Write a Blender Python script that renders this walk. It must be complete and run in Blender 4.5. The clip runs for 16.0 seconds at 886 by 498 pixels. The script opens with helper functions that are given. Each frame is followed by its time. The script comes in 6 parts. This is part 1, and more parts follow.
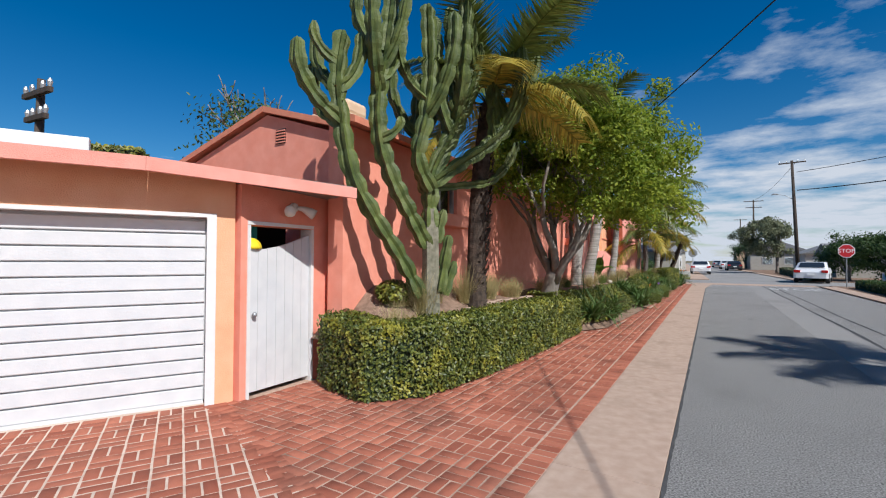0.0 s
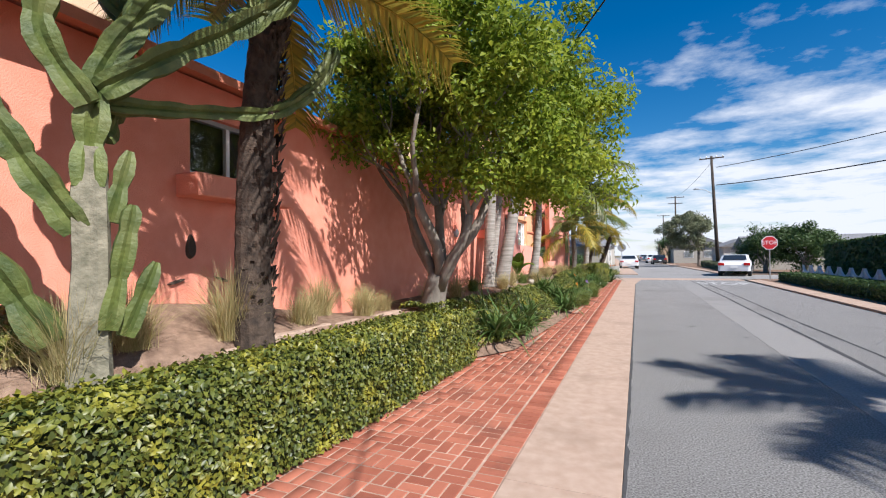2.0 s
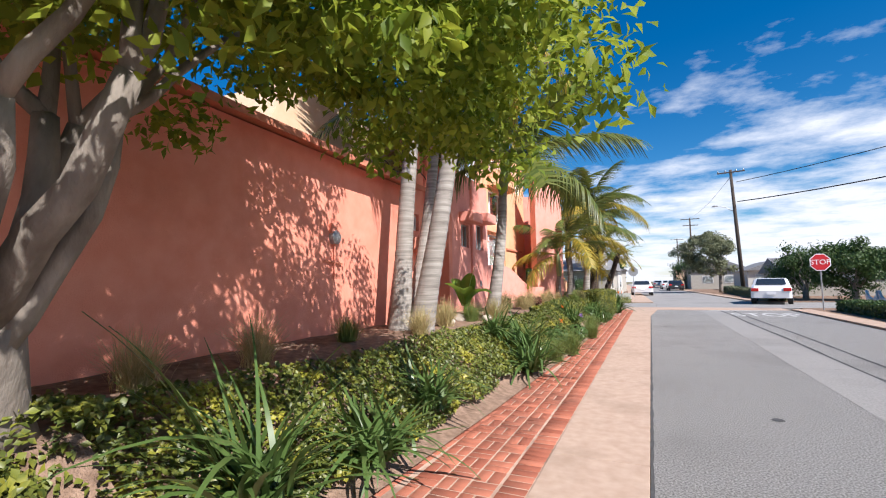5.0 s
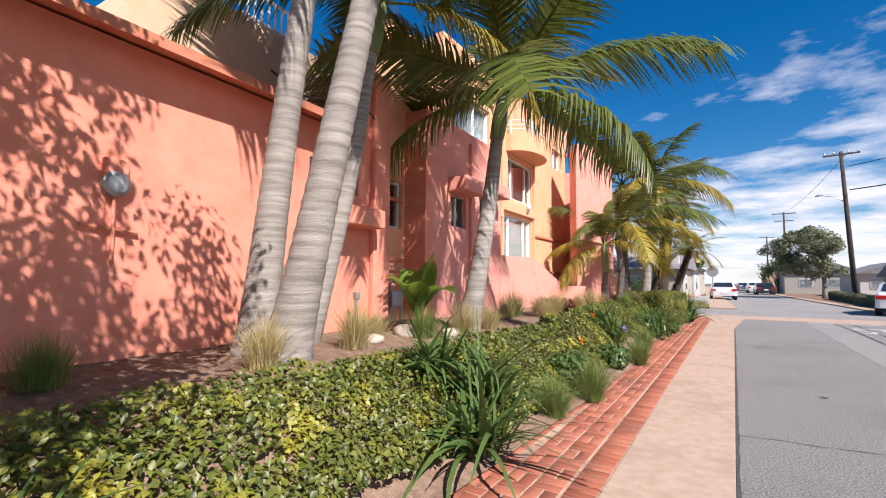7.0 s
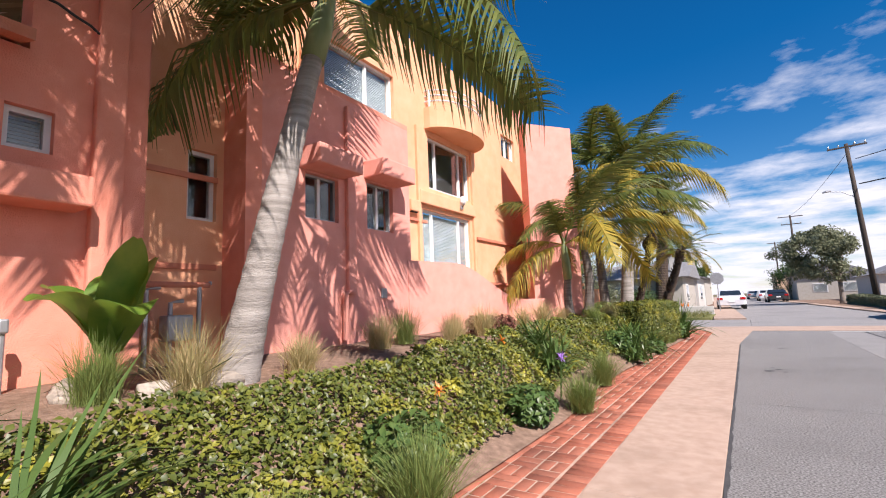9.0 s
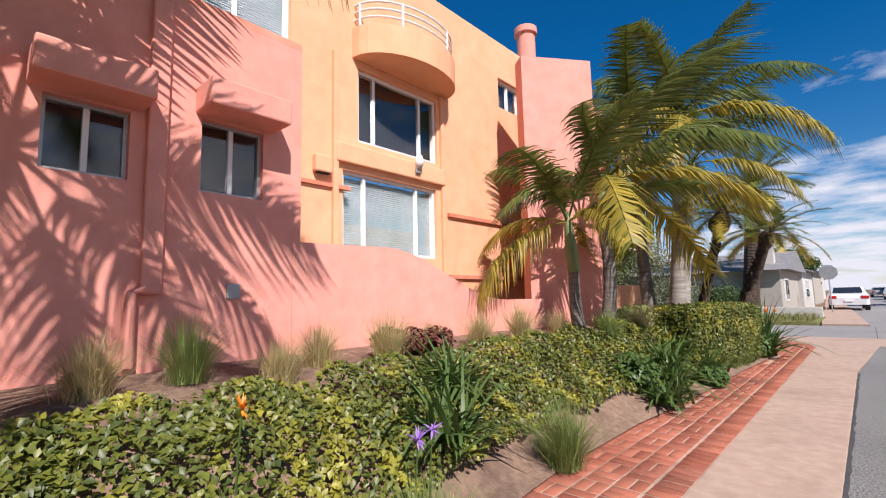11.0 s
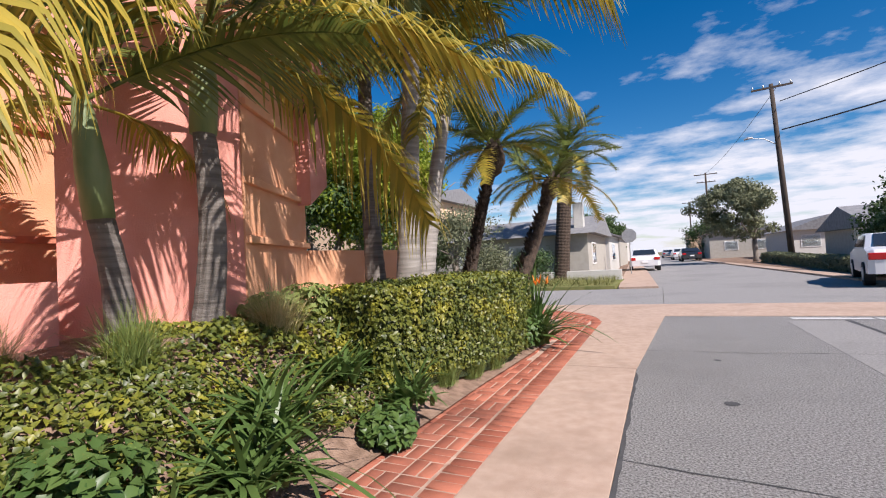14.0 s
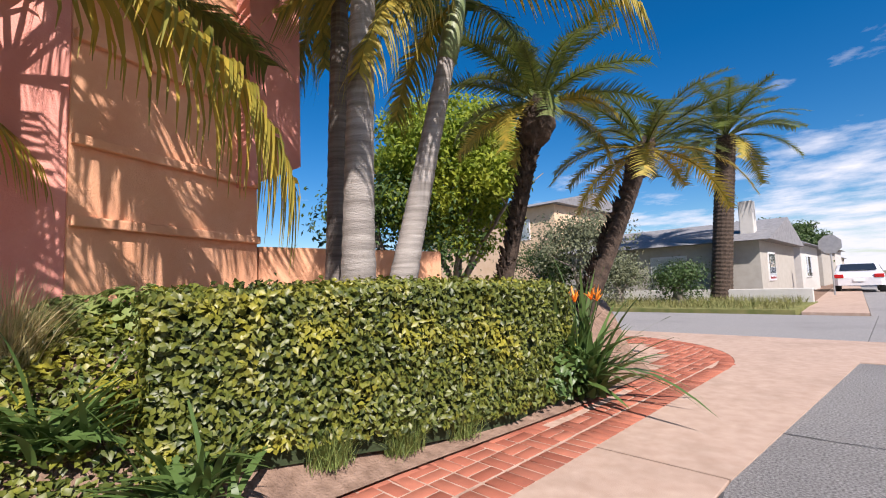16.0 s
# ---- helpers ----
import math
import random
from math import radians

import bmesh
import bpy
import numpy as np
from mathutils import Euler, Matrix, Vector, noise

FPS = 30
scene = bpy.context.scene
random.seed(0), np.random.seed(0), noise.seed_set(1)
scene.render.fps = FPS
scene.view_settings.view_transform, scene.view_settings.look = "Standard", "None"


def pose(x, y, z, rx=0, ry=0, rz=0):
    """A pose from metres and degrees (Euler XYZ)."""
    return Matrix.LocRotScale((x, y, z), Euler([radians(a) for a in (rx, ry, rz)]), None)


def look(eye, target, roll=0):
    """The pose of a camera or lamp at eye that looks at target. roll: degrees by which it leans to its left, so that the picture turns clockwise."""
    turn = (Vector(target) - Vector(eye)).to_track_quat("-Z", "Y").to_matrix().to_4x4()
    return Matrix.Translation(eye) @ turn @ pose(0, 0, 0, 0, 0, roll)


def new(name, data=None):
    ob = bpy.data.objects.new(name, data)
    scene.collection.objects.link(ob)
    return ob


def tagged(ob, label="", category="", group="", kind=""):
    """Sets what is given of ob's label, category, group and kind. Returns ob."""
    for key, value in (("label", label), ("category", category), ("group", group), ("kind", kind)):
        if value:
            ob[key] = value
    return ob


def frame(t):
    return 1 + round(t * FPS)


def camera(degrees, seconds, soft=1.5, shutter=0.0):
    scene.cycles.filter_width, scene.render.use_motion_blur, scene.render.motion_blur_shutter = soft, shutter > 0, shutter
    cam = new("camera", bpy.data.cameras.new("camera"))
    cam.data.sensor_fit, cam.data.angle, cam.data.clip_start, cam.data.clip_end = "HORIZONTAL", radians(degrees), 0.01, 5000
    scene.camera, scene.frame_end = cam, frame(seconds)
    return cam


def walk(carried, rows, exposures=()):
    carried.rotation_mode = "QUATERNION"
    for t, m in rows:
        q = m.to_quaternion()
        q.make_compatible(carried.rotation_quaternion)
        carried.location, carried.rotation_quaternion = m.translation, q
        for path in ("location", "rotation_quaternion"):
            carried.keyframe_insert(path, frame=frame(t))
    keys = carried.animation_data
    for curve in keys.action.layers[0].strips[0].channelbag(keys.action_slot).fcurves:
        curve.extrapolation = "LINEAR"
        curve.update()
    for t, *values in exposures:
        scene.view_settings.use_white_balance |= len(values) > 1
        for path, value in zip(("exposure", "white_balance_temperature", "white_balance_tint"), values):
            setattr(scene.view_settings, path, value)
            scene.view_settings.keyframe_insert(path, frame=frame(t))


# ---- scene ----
cam = camera(89.0, 16.0, soft=1.1)
PATH = [
    (0, (0.302, -2.146, 1.548), (-0.721, -0.428, 1.593), 0.2),
    (0.5, (0.288, -1.334, 1.521), (-0.738, 0.382, 1.578), 0.0),
    (1, (0.206, -0.461, 1.552), (-0.77, 1.284, 1.601), -0.2),
    (1.5, (0.219, 0.415, 1.551), (-0.669, 2.206, 1.593), -0.0),
    (2, (0.115, 1.288, 1.53), (-0.676, 3.125, 1.565), -0.7),
    (2.5, (0.103, 2.152, 1.522), (-0.666, 3.998, 1.562), -1.4),
    (3, (0.051, 3.077, 1.516), (-0.697, 4.93, 1.594), -2.5),
    (3.5, (0.025, 3.986, 1.508), (-0.714, 5.841, 1.624), -3.3),
    (4, (0.034, 4.84, 1.484), (-0.737, 6.679, 1.627), -2.5),
    (4.5, (0.075, 5.667, 1.441), (-0.71, 7.5, 1.597), -1.7),
    (7, (0.029, 10.219, 1.377), (-1.051, 11.896, 1.519), 0.4),
    (7.5, (0.092, 11.098, 1.344), (-0.953, 12.795, 1.51), -0.5),
    (8, (0.077, 11.964, 1.304), (-0.96, 13.662, 1.506), -1.1),
    (8.5, (0.234, 12.716, 1.217), (-0.81, 14.405, 1.449), -1.9),
    (11, (0.237, 16.837, 1.302), (-1.121, 18.289, 1.522), -1.4),
    (11.5, (0.107, 17.767, 1.363), (-0.924, 19.475, 1.5), -3.4),
    (12, (0.06, 18.506, 1.348), (-0.902, 20.256, 1.456), -3.6),
    (12.5, (0.095, 19.271, 1.334), (-0.765, 21.076, 1.394), -3.2),
    (13, (0.124, 20.0, 1.31), (-0.606, 21.861, 1.359), -3.2),
    (13.5, (0.21, 20.742, 1.269), (-0.52, 22.603, 1.323), -3.1),
    (14, (0.316, 21.365, 1.246), (-0.553, 23.166, 1.31), -3.2),
    (14.5, (0.402, 22.037, 1.201), (-0.574, 23.781, 1.275), -2.9),
    (15, (0.498, 22.659, 1.195), (-0.458, 24.414, 1.27), -2.2),
    (15.5, (0.589, 23.267, 1.151), (-0.477, 24.957, 1.25), -2.2),
    (16, (0.70, 23.86, 1.07), (-0.713, 25.267, 1.229), -2.0),
]
walk(cam, [(t, look(eye, target, roll)) for t, eye, target, roll in PATH], [(0, 0.18, 6150, 9), (1.0, 0.42, 6200, 9), (2.0, 0.68, 6300, 12), (4.5, 0.82, 6350, 13), (7, 0.76, 6600, 17), (8.5, 0.80, 6650, 20), (11, 0.53, 6550, 18), (12.5, 0.42, 6550, 18), (13.5, 0.54, 6550, 18), (14.5, 0.68, 6600, 18), (16, 0.74, 6600, 19)])
# ---- world, sun and sky ----
SUN = Vector((0.73, -0.38, 0.81)).normalized()
world = bpy.data.worlds.new("sky")
scene.world = world
world.use_nodes = True
wn, wl = world.node_tree.nodes, world.node_tree.links
wn.clear()
w_out = wn.new("ShaderNodeOutputWorld")
w_bg = wn.new("ShaderNodeBackground")
w_sky = wn.new("ShaderNodeTexSky")
w_sky.sky_type, w_sky.sun_disc = "NISHITA", False
w_sky.sun_elevation, w_sky.sun_rotation = math.asin(SUN.z), math.atan2(SUN.x, SUN.y)
w_sky.air_density, w_sky.dust_density, w_sky.ozone_density = 1.0, 0.2, 4.0
w_tc = wn.new("ShaderNodeTexCoord")
w_sep = wn.new("ShaderNodeSeparateXYZ")
wl.new(w_tc.outputs["Generated"], w_sep.inputs[0])
w_dz = wn.new("ShaderNodeMath"); w_dz.operation = "ADD"; w_dz.inputs[1].default_value = 0.12
wl.new(w_sep.outputs[2], w_dz.inputs[0])
w_div = wn.new("ShaderNodeVectorMath"); w_div.operation = "DIVIDE"
wl.new(w_tc.outputs["Generated"], w_div.inputs[0]); wl.new(w_dz.outputs[0], w_div.inputs[1])
w_map = wn.new("ShaderNodeMapping")
w_map.inputs["Scale"].default_value = (0.7, 0.8, 0.0)
w_map.inputs["Location"].default_value = (1.3, 0.4, 0.0)
wl.new(w_div.outputs[0], w_map.inputs[0])
w_noise = wn.new("ShaderNodeTexNoise")
w_noise.inputs["Scale"].default_value, w_noise.inputs["Detail"].default_value, w_noise.inputs["Roughness"].default_value = 2.3, 10.0, 0.6
wl.new(w_map.outputs[0], w_noise.inputs["Vector"])
w_ramp = wn.new("ShaderNodeValToRGB")
w_ramp.color_ramp.elements[0].position, w_ramp.color_ramp.elements[1].position = 0.0, 0.24
# more cloud low in the sky and over the street's far side
w_low = wn.new("ShaderNodeMapRange")
w_low.inputs["From Min"].default_value, w_low.inputs["From Max"].default_value = 0.0, 0.55
w_low.inputs["To Min"].default_value, w_low.inputs["To Max"].default_value = -0.22, -0.78
wl.new(w_sep.outputs[2], w_low.inputs["Value"])
w_east = wn.new("ShaderNodeMath"); w_east.operation = "MULTIPLY_ADD"; w_east.inputs[1].default_value = 0.26; w_east.inputs[2].default_value = -0.02
wl.new(w_sep.outputs[0], w_east.inputs[0])
w_sum = wn.new("ShaderNodeMath"); w_sum.operation = "ADD"
wl.new(w_noise.outputs["Fac"], w_sum.inputs[0]); wl.new(w_low.outputs[0], w_sum.inputs[1])
w_sum2 = wn.new("ShaderNodeMath"); w_sum2.operation = "ADD"
wl.new(w_sum.outputs[0], w_sum2.inputs[0]); wl.new(w_east.outputs[0], w_sum2.inputs[1])
wl.new(w_sum2.outputs[0], w_ramp.inputs[0])
w_mix = wn.new("ShaderNodeMix"); w_mix.data_type = "RGBA"
w_mix.inputs[7].default_value = (7.5, 7.9, 8.6, 1)
w_hue = wn.new("ShaderNodeHueSaturation"); w_hue.inputs["Saturation"].default_value = 1.42; w_hue.inputs["Value"].default_value = 0.98
wl.new(w_sky.outputs[0], w_hue.inputs["Color"])
wl.new(w_ramp.outputs[0], w_mix.inputs[0]); wl.new(w_hue.outputs[0], w_mix.inputs[6])
wl.new(w_mix.outputs[2], w_bg.inputs[0])
w_bg.inputs[1].default_value = 0.075
wl.new(w_bg.outputs[0], w_out.inputs[0])
sun = new("sun", bpy.data.lights.new("sun", "SUN"))
sun.data.energy, sun.data.angle, sun.data.color = 4.7, radians(0.55), (1.0, 0.95, 0.90)
sun.matrix_world = look(SUN * 50, (0, 0, 0))


# ---- materials ----
def material(name, base, rough=0.8, metal=0.0, spec=0.5):
    m = bpy.data.materials.new(name)
    m.use_nodes = True
    b = m.node_tree.nodes["Principled BSDF"]
    b.inputs["Base Color"].default_value = (*base, 1)
    b.inputs["Roughness"].default_value, b.inputs["Metallic"].default_value = rough, metal
    b.inputs["Specular IOR Level"].default_value = spec
    return m


def varied(name, a, b, scale=3.0, rough=0.85, bump=0.0, bump_scale=60.0, stain=None, stain_scale=0.8, stain_amount=0.5, island=False,
           obj_random=False, metal=0.0, spec=0.4, stretch=(1, 1, 1), back=0.0):
    """Two colours by fine noise, a stain colour by coarse noise, fine relief; a random shade for each piece."""
    m = material(name, a, rough, metal, spec)
    n, l = m.node_tree.nodes, m.node_tree.links
    bsdf = n["Principled BSDF"]
    tc = n.new("ShaderNodeTexCoord")
    geo = n.new("ShaderNodeNewGeometry")
    mp = n.new("ShaderNodeMapping")
    mp.inputs["Scale"].default_value = stretch
    l.new(geo.outputs["Position"], mp.inputs[0])
    nz = n.new("ShaderNodeTexNoise")
    nz.inputs["Scale"].default_value, nz.inputs["Detail"].default_value = scale, 8
    l.new(mp.outputs[0], nz.inputs["Vector"])
    mix = n.new("ShaderNodeMix"); mix.data_type = "RGBA"
    mix.inputs[6].default_value, mix.inputs[7].default_value = (*a, 1), (*b, 1)
    if island or obj_random:
        src = n.new("ShaderNodeObjectInfo").outputs["Random"] if obj_random else geo.outputs["Random Per Island"]
        half = n.new("ShaderNodeMix"); half.data_type = "FLOAT"
        half.inputs[0].default_value = 0.72
        l.new(nz.outputs["Fac"], half.inputs[2]); l.new(src, half.inputs[3])
        l.new(half.outputs[0], mix.inputs[0])
    else:
        mr = n.new("ShaderNodeMapRange")
        mr.inputs["From Min"].default_value, mr.inputs["From Max"].default_value = 0.3, 0.7
        l.new(nz.outputs["Fac"], mr.inputs[0]); l.new(mr.outputs[0], mix.inputs[0])
    out = mix.outputs[2]
    if stain:
        sz = n.new("ShaderNodeTexNoise")
        sz.inputs["Scale"].default_value, sz.inputs["Detail"].default_value, sz.inputs["Roughness"].default_value = stain_scale, 6, 0.65
        l.new(mp.outputs[0], sz.inputs["Vector"])
        sr = n.new("ShaderNodeMapRange")
        sr.inputs["From Min"].default_value, sr.inputs["From Max"].default_value = 0.5, 0.75
        sr.inputs["To Max"].default_value = stain_amount
        l.new(sz.outputs["Fac"], sr.inputs[0])
        mx = n.new("ShaderNodeMix"); mx.data_type = "RGBA"
        mx.inputs[7].default_value = (*stain, 1)
        l.new(out, mx.inputs[6]); l.new(sr.outputs[0], mx.inputs[0])
        out = mx.outputs[2]
    l.new(out, bsdf.inputs["Base Color"])
    if bump:
        bn = n.new("ShaderNodeTexNoise")
        bn.inputs["Scale"].default_value, bn.inputs["Detail"].default_value = bump_scale, 5
        l.new(mp.outputs[0], bn.inputs["Vector"])
        bp = n.new("ShaderNodeBump")
        bp.inputs["Strength"].default_value, bp.inputs["Distance"].default_value = bump, 0.02
        l.new(bn.outputs["Fac"], bp.inputs["Height"]); l.new(bp.outputs[0], bsdf.inputs["Normal"])
    if back:
        tr = n.new("ShaderNodeBsdfTranslucent")
        l.new(out, tr.inputs[0])
        ms = n.new("ShaderNodeMixShader")
        ms.inputs[0].default_value = back
        l.new(bsdf.outputs[0], ms.inputs[1]); l.new(tr.outputs[0], ms.inputs[2])
        l.new(ms.outputs[0], n["Material Output"].inputs[0])
    return m


PINK = varied("pink_stucco", (0.78, 0.285, 0.195), (0.83, 0.34, 0.245), 5, 0.93, 0.35, 90, (0.50, 0.17, 0.12), 0.7, 0.45, spec=0.15)
PINK_PALE = varied("pale_pink_stucco", (0.73, 0.305, 0.24), (0.78, 0.355, 0.285), 5, 0.93, 0.3, 90, (0.60, 0.24, 0.18), 0.8, 0.45, spec=0.15)
ORANGE = varied("orange_stucco", (0.77, 0.385, 0.215), (0.82, 0.45, 0.27), 4, 0.93, 0.3, 90, (0.70, 0.30, 0.19), 0.6, 0.5, spec=0.15)
CREAM = varied("cream_stucco", (0.64, 0.46, 0.30), (0.69, 0.52, 0.36), 4, 0.93, 0.3, 90, (0.6, 0.42, 0.26), 0.8, 0.4, spec=0.15)
TERRA = varied("terracotta_trim", (0.55, 0.19, 0.11), (0.62, 0.24, 0.15), 6, 0.85, 0.2, 60)
ROOFING = varied("grey_roofing", (0.22, 0.19, 0.17), (0.32, 0.28, 0.25), 12, 0.95, 0.5, 120)
WHITE = varied("white_paint", (0.58, 0.59, 0.595), (0.65, 0.655, 0.65), 6, 0.6, 0.08, 40, (0.60, 0.62, 0.64), 1.2, 0.5)
WHITE_TRIM = varied("white_trim", (0.66, 0.655, 0.635), (0.72, 0.715, 0.70), 9, 0.55)
# near-black that stands for the shade inside windows, vents and the gate passage
SHADE_BLACK = varied("shade_black", (0.012, 0.011, 0.011), (0.02, 0.018, 0.017), 3, 0.9)
ASPHALT = varied("asphalt", (0.085, 0.083, 0.079), (0.46, 0.45, 0.43), 70, 0.95, 1.0, 130, (0.17, 0.166, 0.16), 0.35, 0.65, spec=0.2)
ASPHALT_OLD = varied("worn_asphalt", (0.22, 0.215, 0.205), (0.34, 0.33, 0.315), 40, 0.95, 0.6, 140, (0.15, 0.15, 0.145), 0.3, 0.6, spec=0.2)
TAR = varied("tar_seam", (0.05, 0.05, 0.05), (0.08, 0.08, 0.08), 8, 0.8, 0.3, 80)
CONCRETE = varied("pale_concrete", (0.40, 0.285, 0.215), (0.48, 0.36, 0.28), 9, 0.9, 0.3, 150, (0.29, 0.21, 0.155), 1.3, 0.7, spec=0.25)
BRICK = varied("red_brick", (0.27, 0.082, 0.05), (0.50, 0.185, 0.115), 9, 0.9, 0.5, 120, (0.11, 0.062, 0.048), 1.1, 0.75, obj_random=True, spec=0.2)
BRICK_FAR = varied("red_brick_joined", (0.27, 0.082, 0.05), (0.50, 0.185, 0.115), 9, 0.9, 0.5, 120, (0.11, 0.062, 0.048), 1.1, 0.75, island=True, spec=0.2)
MORTAR = varied("pale_mortar", (0.40, 0.26, 0.19), (0.55, 0.40, 0.31), 14, 0.95, 0.3, 120, (0.15, 0.085, 0.06), 0.9, 0.95, spec=0.1)
MORTAR_PALE = varied("driveway_mortar", (0.56, 0.45, 0.36), (0.68, 0.56, 0.46), 14, 0.95, 0.3, 120, (0.32, 0.20, 0.15), 1.6, 0.7, spec=0.1)
SOIL = varied("dry_soil", (0.18, 0.12, 0.085), (0.32, 0.22, 0.16), 14, 0.98, 0.8, 60, (0.10, 0.065, 0.05), 2.2, 0.7, spec=0.05)
GROUND = varied("distant_ground", (0.13, 0.12, 0.07), (0.22, 0.19, 0.12), 0.8, 0.98, spec=0.05)
GRASS_DRY = varied("dry_verge", (0.12, 0.15, 0.05), (0.26, 0.24, 0.10), 3, 0.95, 0.5, 60, spec=0.05)
HEDGE = varied("hedge_leaves", (0.028, 0.055, 0.014), (0.19, 0.21, 0.03), 3, 0.45, island=True, spec=0.5, stain=(0.52, 0.46, 0.05), stain_scale=3.4, stain_amount=0.9, back=0.2)
HEDGE_SHADE = varied("hedge_shade", (0.02, 0.035, 0.012), (0.035, 0.05, 0.018), 9, 0.9)
FICUS = varied("ficus_leaves", (0.08, 0.16, 0.02), (0.38, 0.44, 0.05), 2, 0.5, island=True, spec=0.25, stain=(0.50, 0.50, 0.05), stain_scale=0.9, stain_amount=0.7, back=0.5)
DARKLEAF = varied("dark_leaves", (0.03, 0.07, 0.02), (0.08, 0.13, 0.03), 3, 0.5, island=True, back=0.25)
OLIVE = varied("grey_green_leaves", (0.11, 0.135, 0.07), (0.22, 0.23, 0.13), 3, 0.6, island=True, back=0.25)
FROND = varied("palm_frond", (0.05, 0.09, 0.018), (0.19, 0.215, 0.045), 3, 0.42, island=True, spec=0.5, back=0.3)
FROND_Y = varied("yellowing_frond", (0.13, 0.16, 0.03), (0.56, 0.40, 0.055), 2.5, 0.5, island=True, back=0.3)
FROND_D = varied("dry_frond", (0.16, 0.12, 0.05), (0.42, 0.30, 0.15), 4, 0.7, island=True, back=0.2)
STRAP = varied("strap_leaves", (0.045, 0.10, 0.025), (0.12, 0.19, 0.05), 5, 0.4, island=True, back=0.25)
FINE_GREEN = varied("rush_green", (0.13, 0.20, 0.05), (0.28, 0.34, 0.10), 5, 0.6, island=True, back=0.3)
STRAW = varied("straw_grass", (0.30, 0.29, 0.09), (0.66, 0.52, 0.30), 3, 0.7, island=True, back=0.3)
CACTUS = varied("cactus_skin", (0.035, 0.06, 0.014), (0.12, 0.15, 0.035), 6, 0.6, 0.4, 40, (0.22, 0.22, 0.09), 3.5, 0.5)
CACTUS_BARK = varied("corky_bark", (0.13, 0.125, 0.085), (0.27, 0.25, 0.18), 14, 0.9, 0.5, 50)
BARK = varied("grey_bark", (0.16, 0.135, 0.11), (0.28, 0.25, 0.21), 10, 0.9, 0.5, 40, (0.09, 0.075, 0.06), 2.2, 0.6, stretch=(1, 1, 0.4))
KENTIA_BARK = varied("dark_ringed_bark", (0.10, 0.088, 0.075), (0.24, 0.215, 0.19), 4, 0.88, 0.5, 40, (0.06, 0.05, 0.042), 2.6, 0.8, stretch=(0.5, 0.5, 7))
SHAG = varied("shaggy_trunk", (0.03, 0.022, 0.017), (0.10, 0.07, 0.05), 14, 0.95, 0.6, 40)
PALM_BARK = varied("ringed_palm_bark", (0.22, 0.20, 0.175), (0.42, 0.39, 0.35), 3.5, 0.85, 0.5, 40, (0.12, 0.105, 0.09), 2.4, 0.85, stretch=(0.5, 0.5, 6))
CROWNSHAFT = varied("green_crownshaft", (0.12, 0.18, 0.07), (0.24, 0.27, 0.12), 3, 0.5, stretch=(3, 3, 0.6))
POLE_WOOD = varied("weathered_pole", (0.040, 0.030, 0.024), (0.085, 0.065, 0.05), 6, 0.9, 0.3, 30, stretch=(4, 4, 0.3))
WIRE = material("black_cable", (0.015, 0.015, 0.016), 0.5)
METAL = varied("grey_metal", (0.35, 0.36, 0.37), (0.45, 0.46, 0.46), 8, 0.45, metal=0.6)
BLIND = varied("window_blind", (0.20, 0.23, 0.235), (0.26, 0.285, 0.29), 4, 0.7)
GLASS = material("window_glass", (0.9, 0.95, 0.95), 0.0, 0.0, 0.8)
GLASS.node_tree.nodes["Principled BSDF"].inputs["Transmission Weight"].default_value = 1.0
RED = material("sign_red", (0.55, 0.02, 0.025), 0.4)
ROAD_WHITE = varied("worn_road_paint", (0.40, 0.40, 0.39), (0.66, 0.66, 0.64), 22, 0.8, 0.3, 90, (0.25, 0.25, 0.24), 5.0, 0.8)
SIGN_WHITE = material("sign_white", (0.82, 0.82, 0.82), 0.45)
YELLOW = varied("yellow_plastic", (0.78, 0.60, 0.02), (0.82, 0.66, 0.03), 4, 0.4)
TEAL = material("teal_cloth", (0.05, 0.55, 0.50), 0.7)
CAR_PAINT = material("silver_white_paint", (0.72, 0.73, 0.74), 0.25, 0.0, 0.6)
CAR_GLASS = material("dark_car_glass", (0.02, 0.025, 0.03), 0.05, 0.0, 0.9)
RUBBER = material("black_rubber", (0.02, 0.02, 0.02), 0.8)
TAIL = material("red_tail_light", (0.45, 0.01, 0.01), 0.2)
HOUSE_GREY = varied("grey_siding", (0.36, 0.34, 0.29), (0.42, 0.40, 0.35), 4, 0.85, 0.15, 30)
HOUSE_WHITE = varied("white_siding", (0.50, 0.49, 0.45), (0.56, 0.55, 0.51), 4, 0.8)
ROOF_GREY = varied("grey_shingles", (0.16, 0.165, 0.17), (0.25, 0.25, 0.255), 6, 0.95, 0.4, 20)
ROOF_RED = varied("brown_roof_tiles", (0.25, 0.13, 0.09), (0.33, 0.19, 0.14), 6, 0.95, 0.4, 20)
FLOWER = material("orange_flower", (0.8, 0.25, 0.02), 0.5)
RED_LEAF = varied("bronze_leaves", (0.12, 0.045, 0.035), (0.26, 0.10, 0.07), 4, 0.5, island=True, back=0.2)
BANANA = varied("banana_leaf", (0.10, 0.22, 0.03), (0.26, 0.36, 0.05), 4, 0.4, back=0.4)
STONE = varied("pale_stone", (0.42, 0.36, 0.29), (0.52, 0.46, 0.38), 7, 0.9, 0.5, 40)
PURPLE = material("purple_flower", (0.30, 0.16, 0.50), 0.5)


# ---- building helpers ----
def mesh_of(bm, mat, smooth=False):
    me = bpy.data.meshes.new("mesh")
    bm.to_mesh(me)
    bm.free()
    for m in (mat if isinstance(mat, (list, tuple)) else (mat,)):
        me.materials.append(m)
    if smooth:
        me.polygons.foreach_set("use_smooth", [True] * len(me.polygons))
    return me


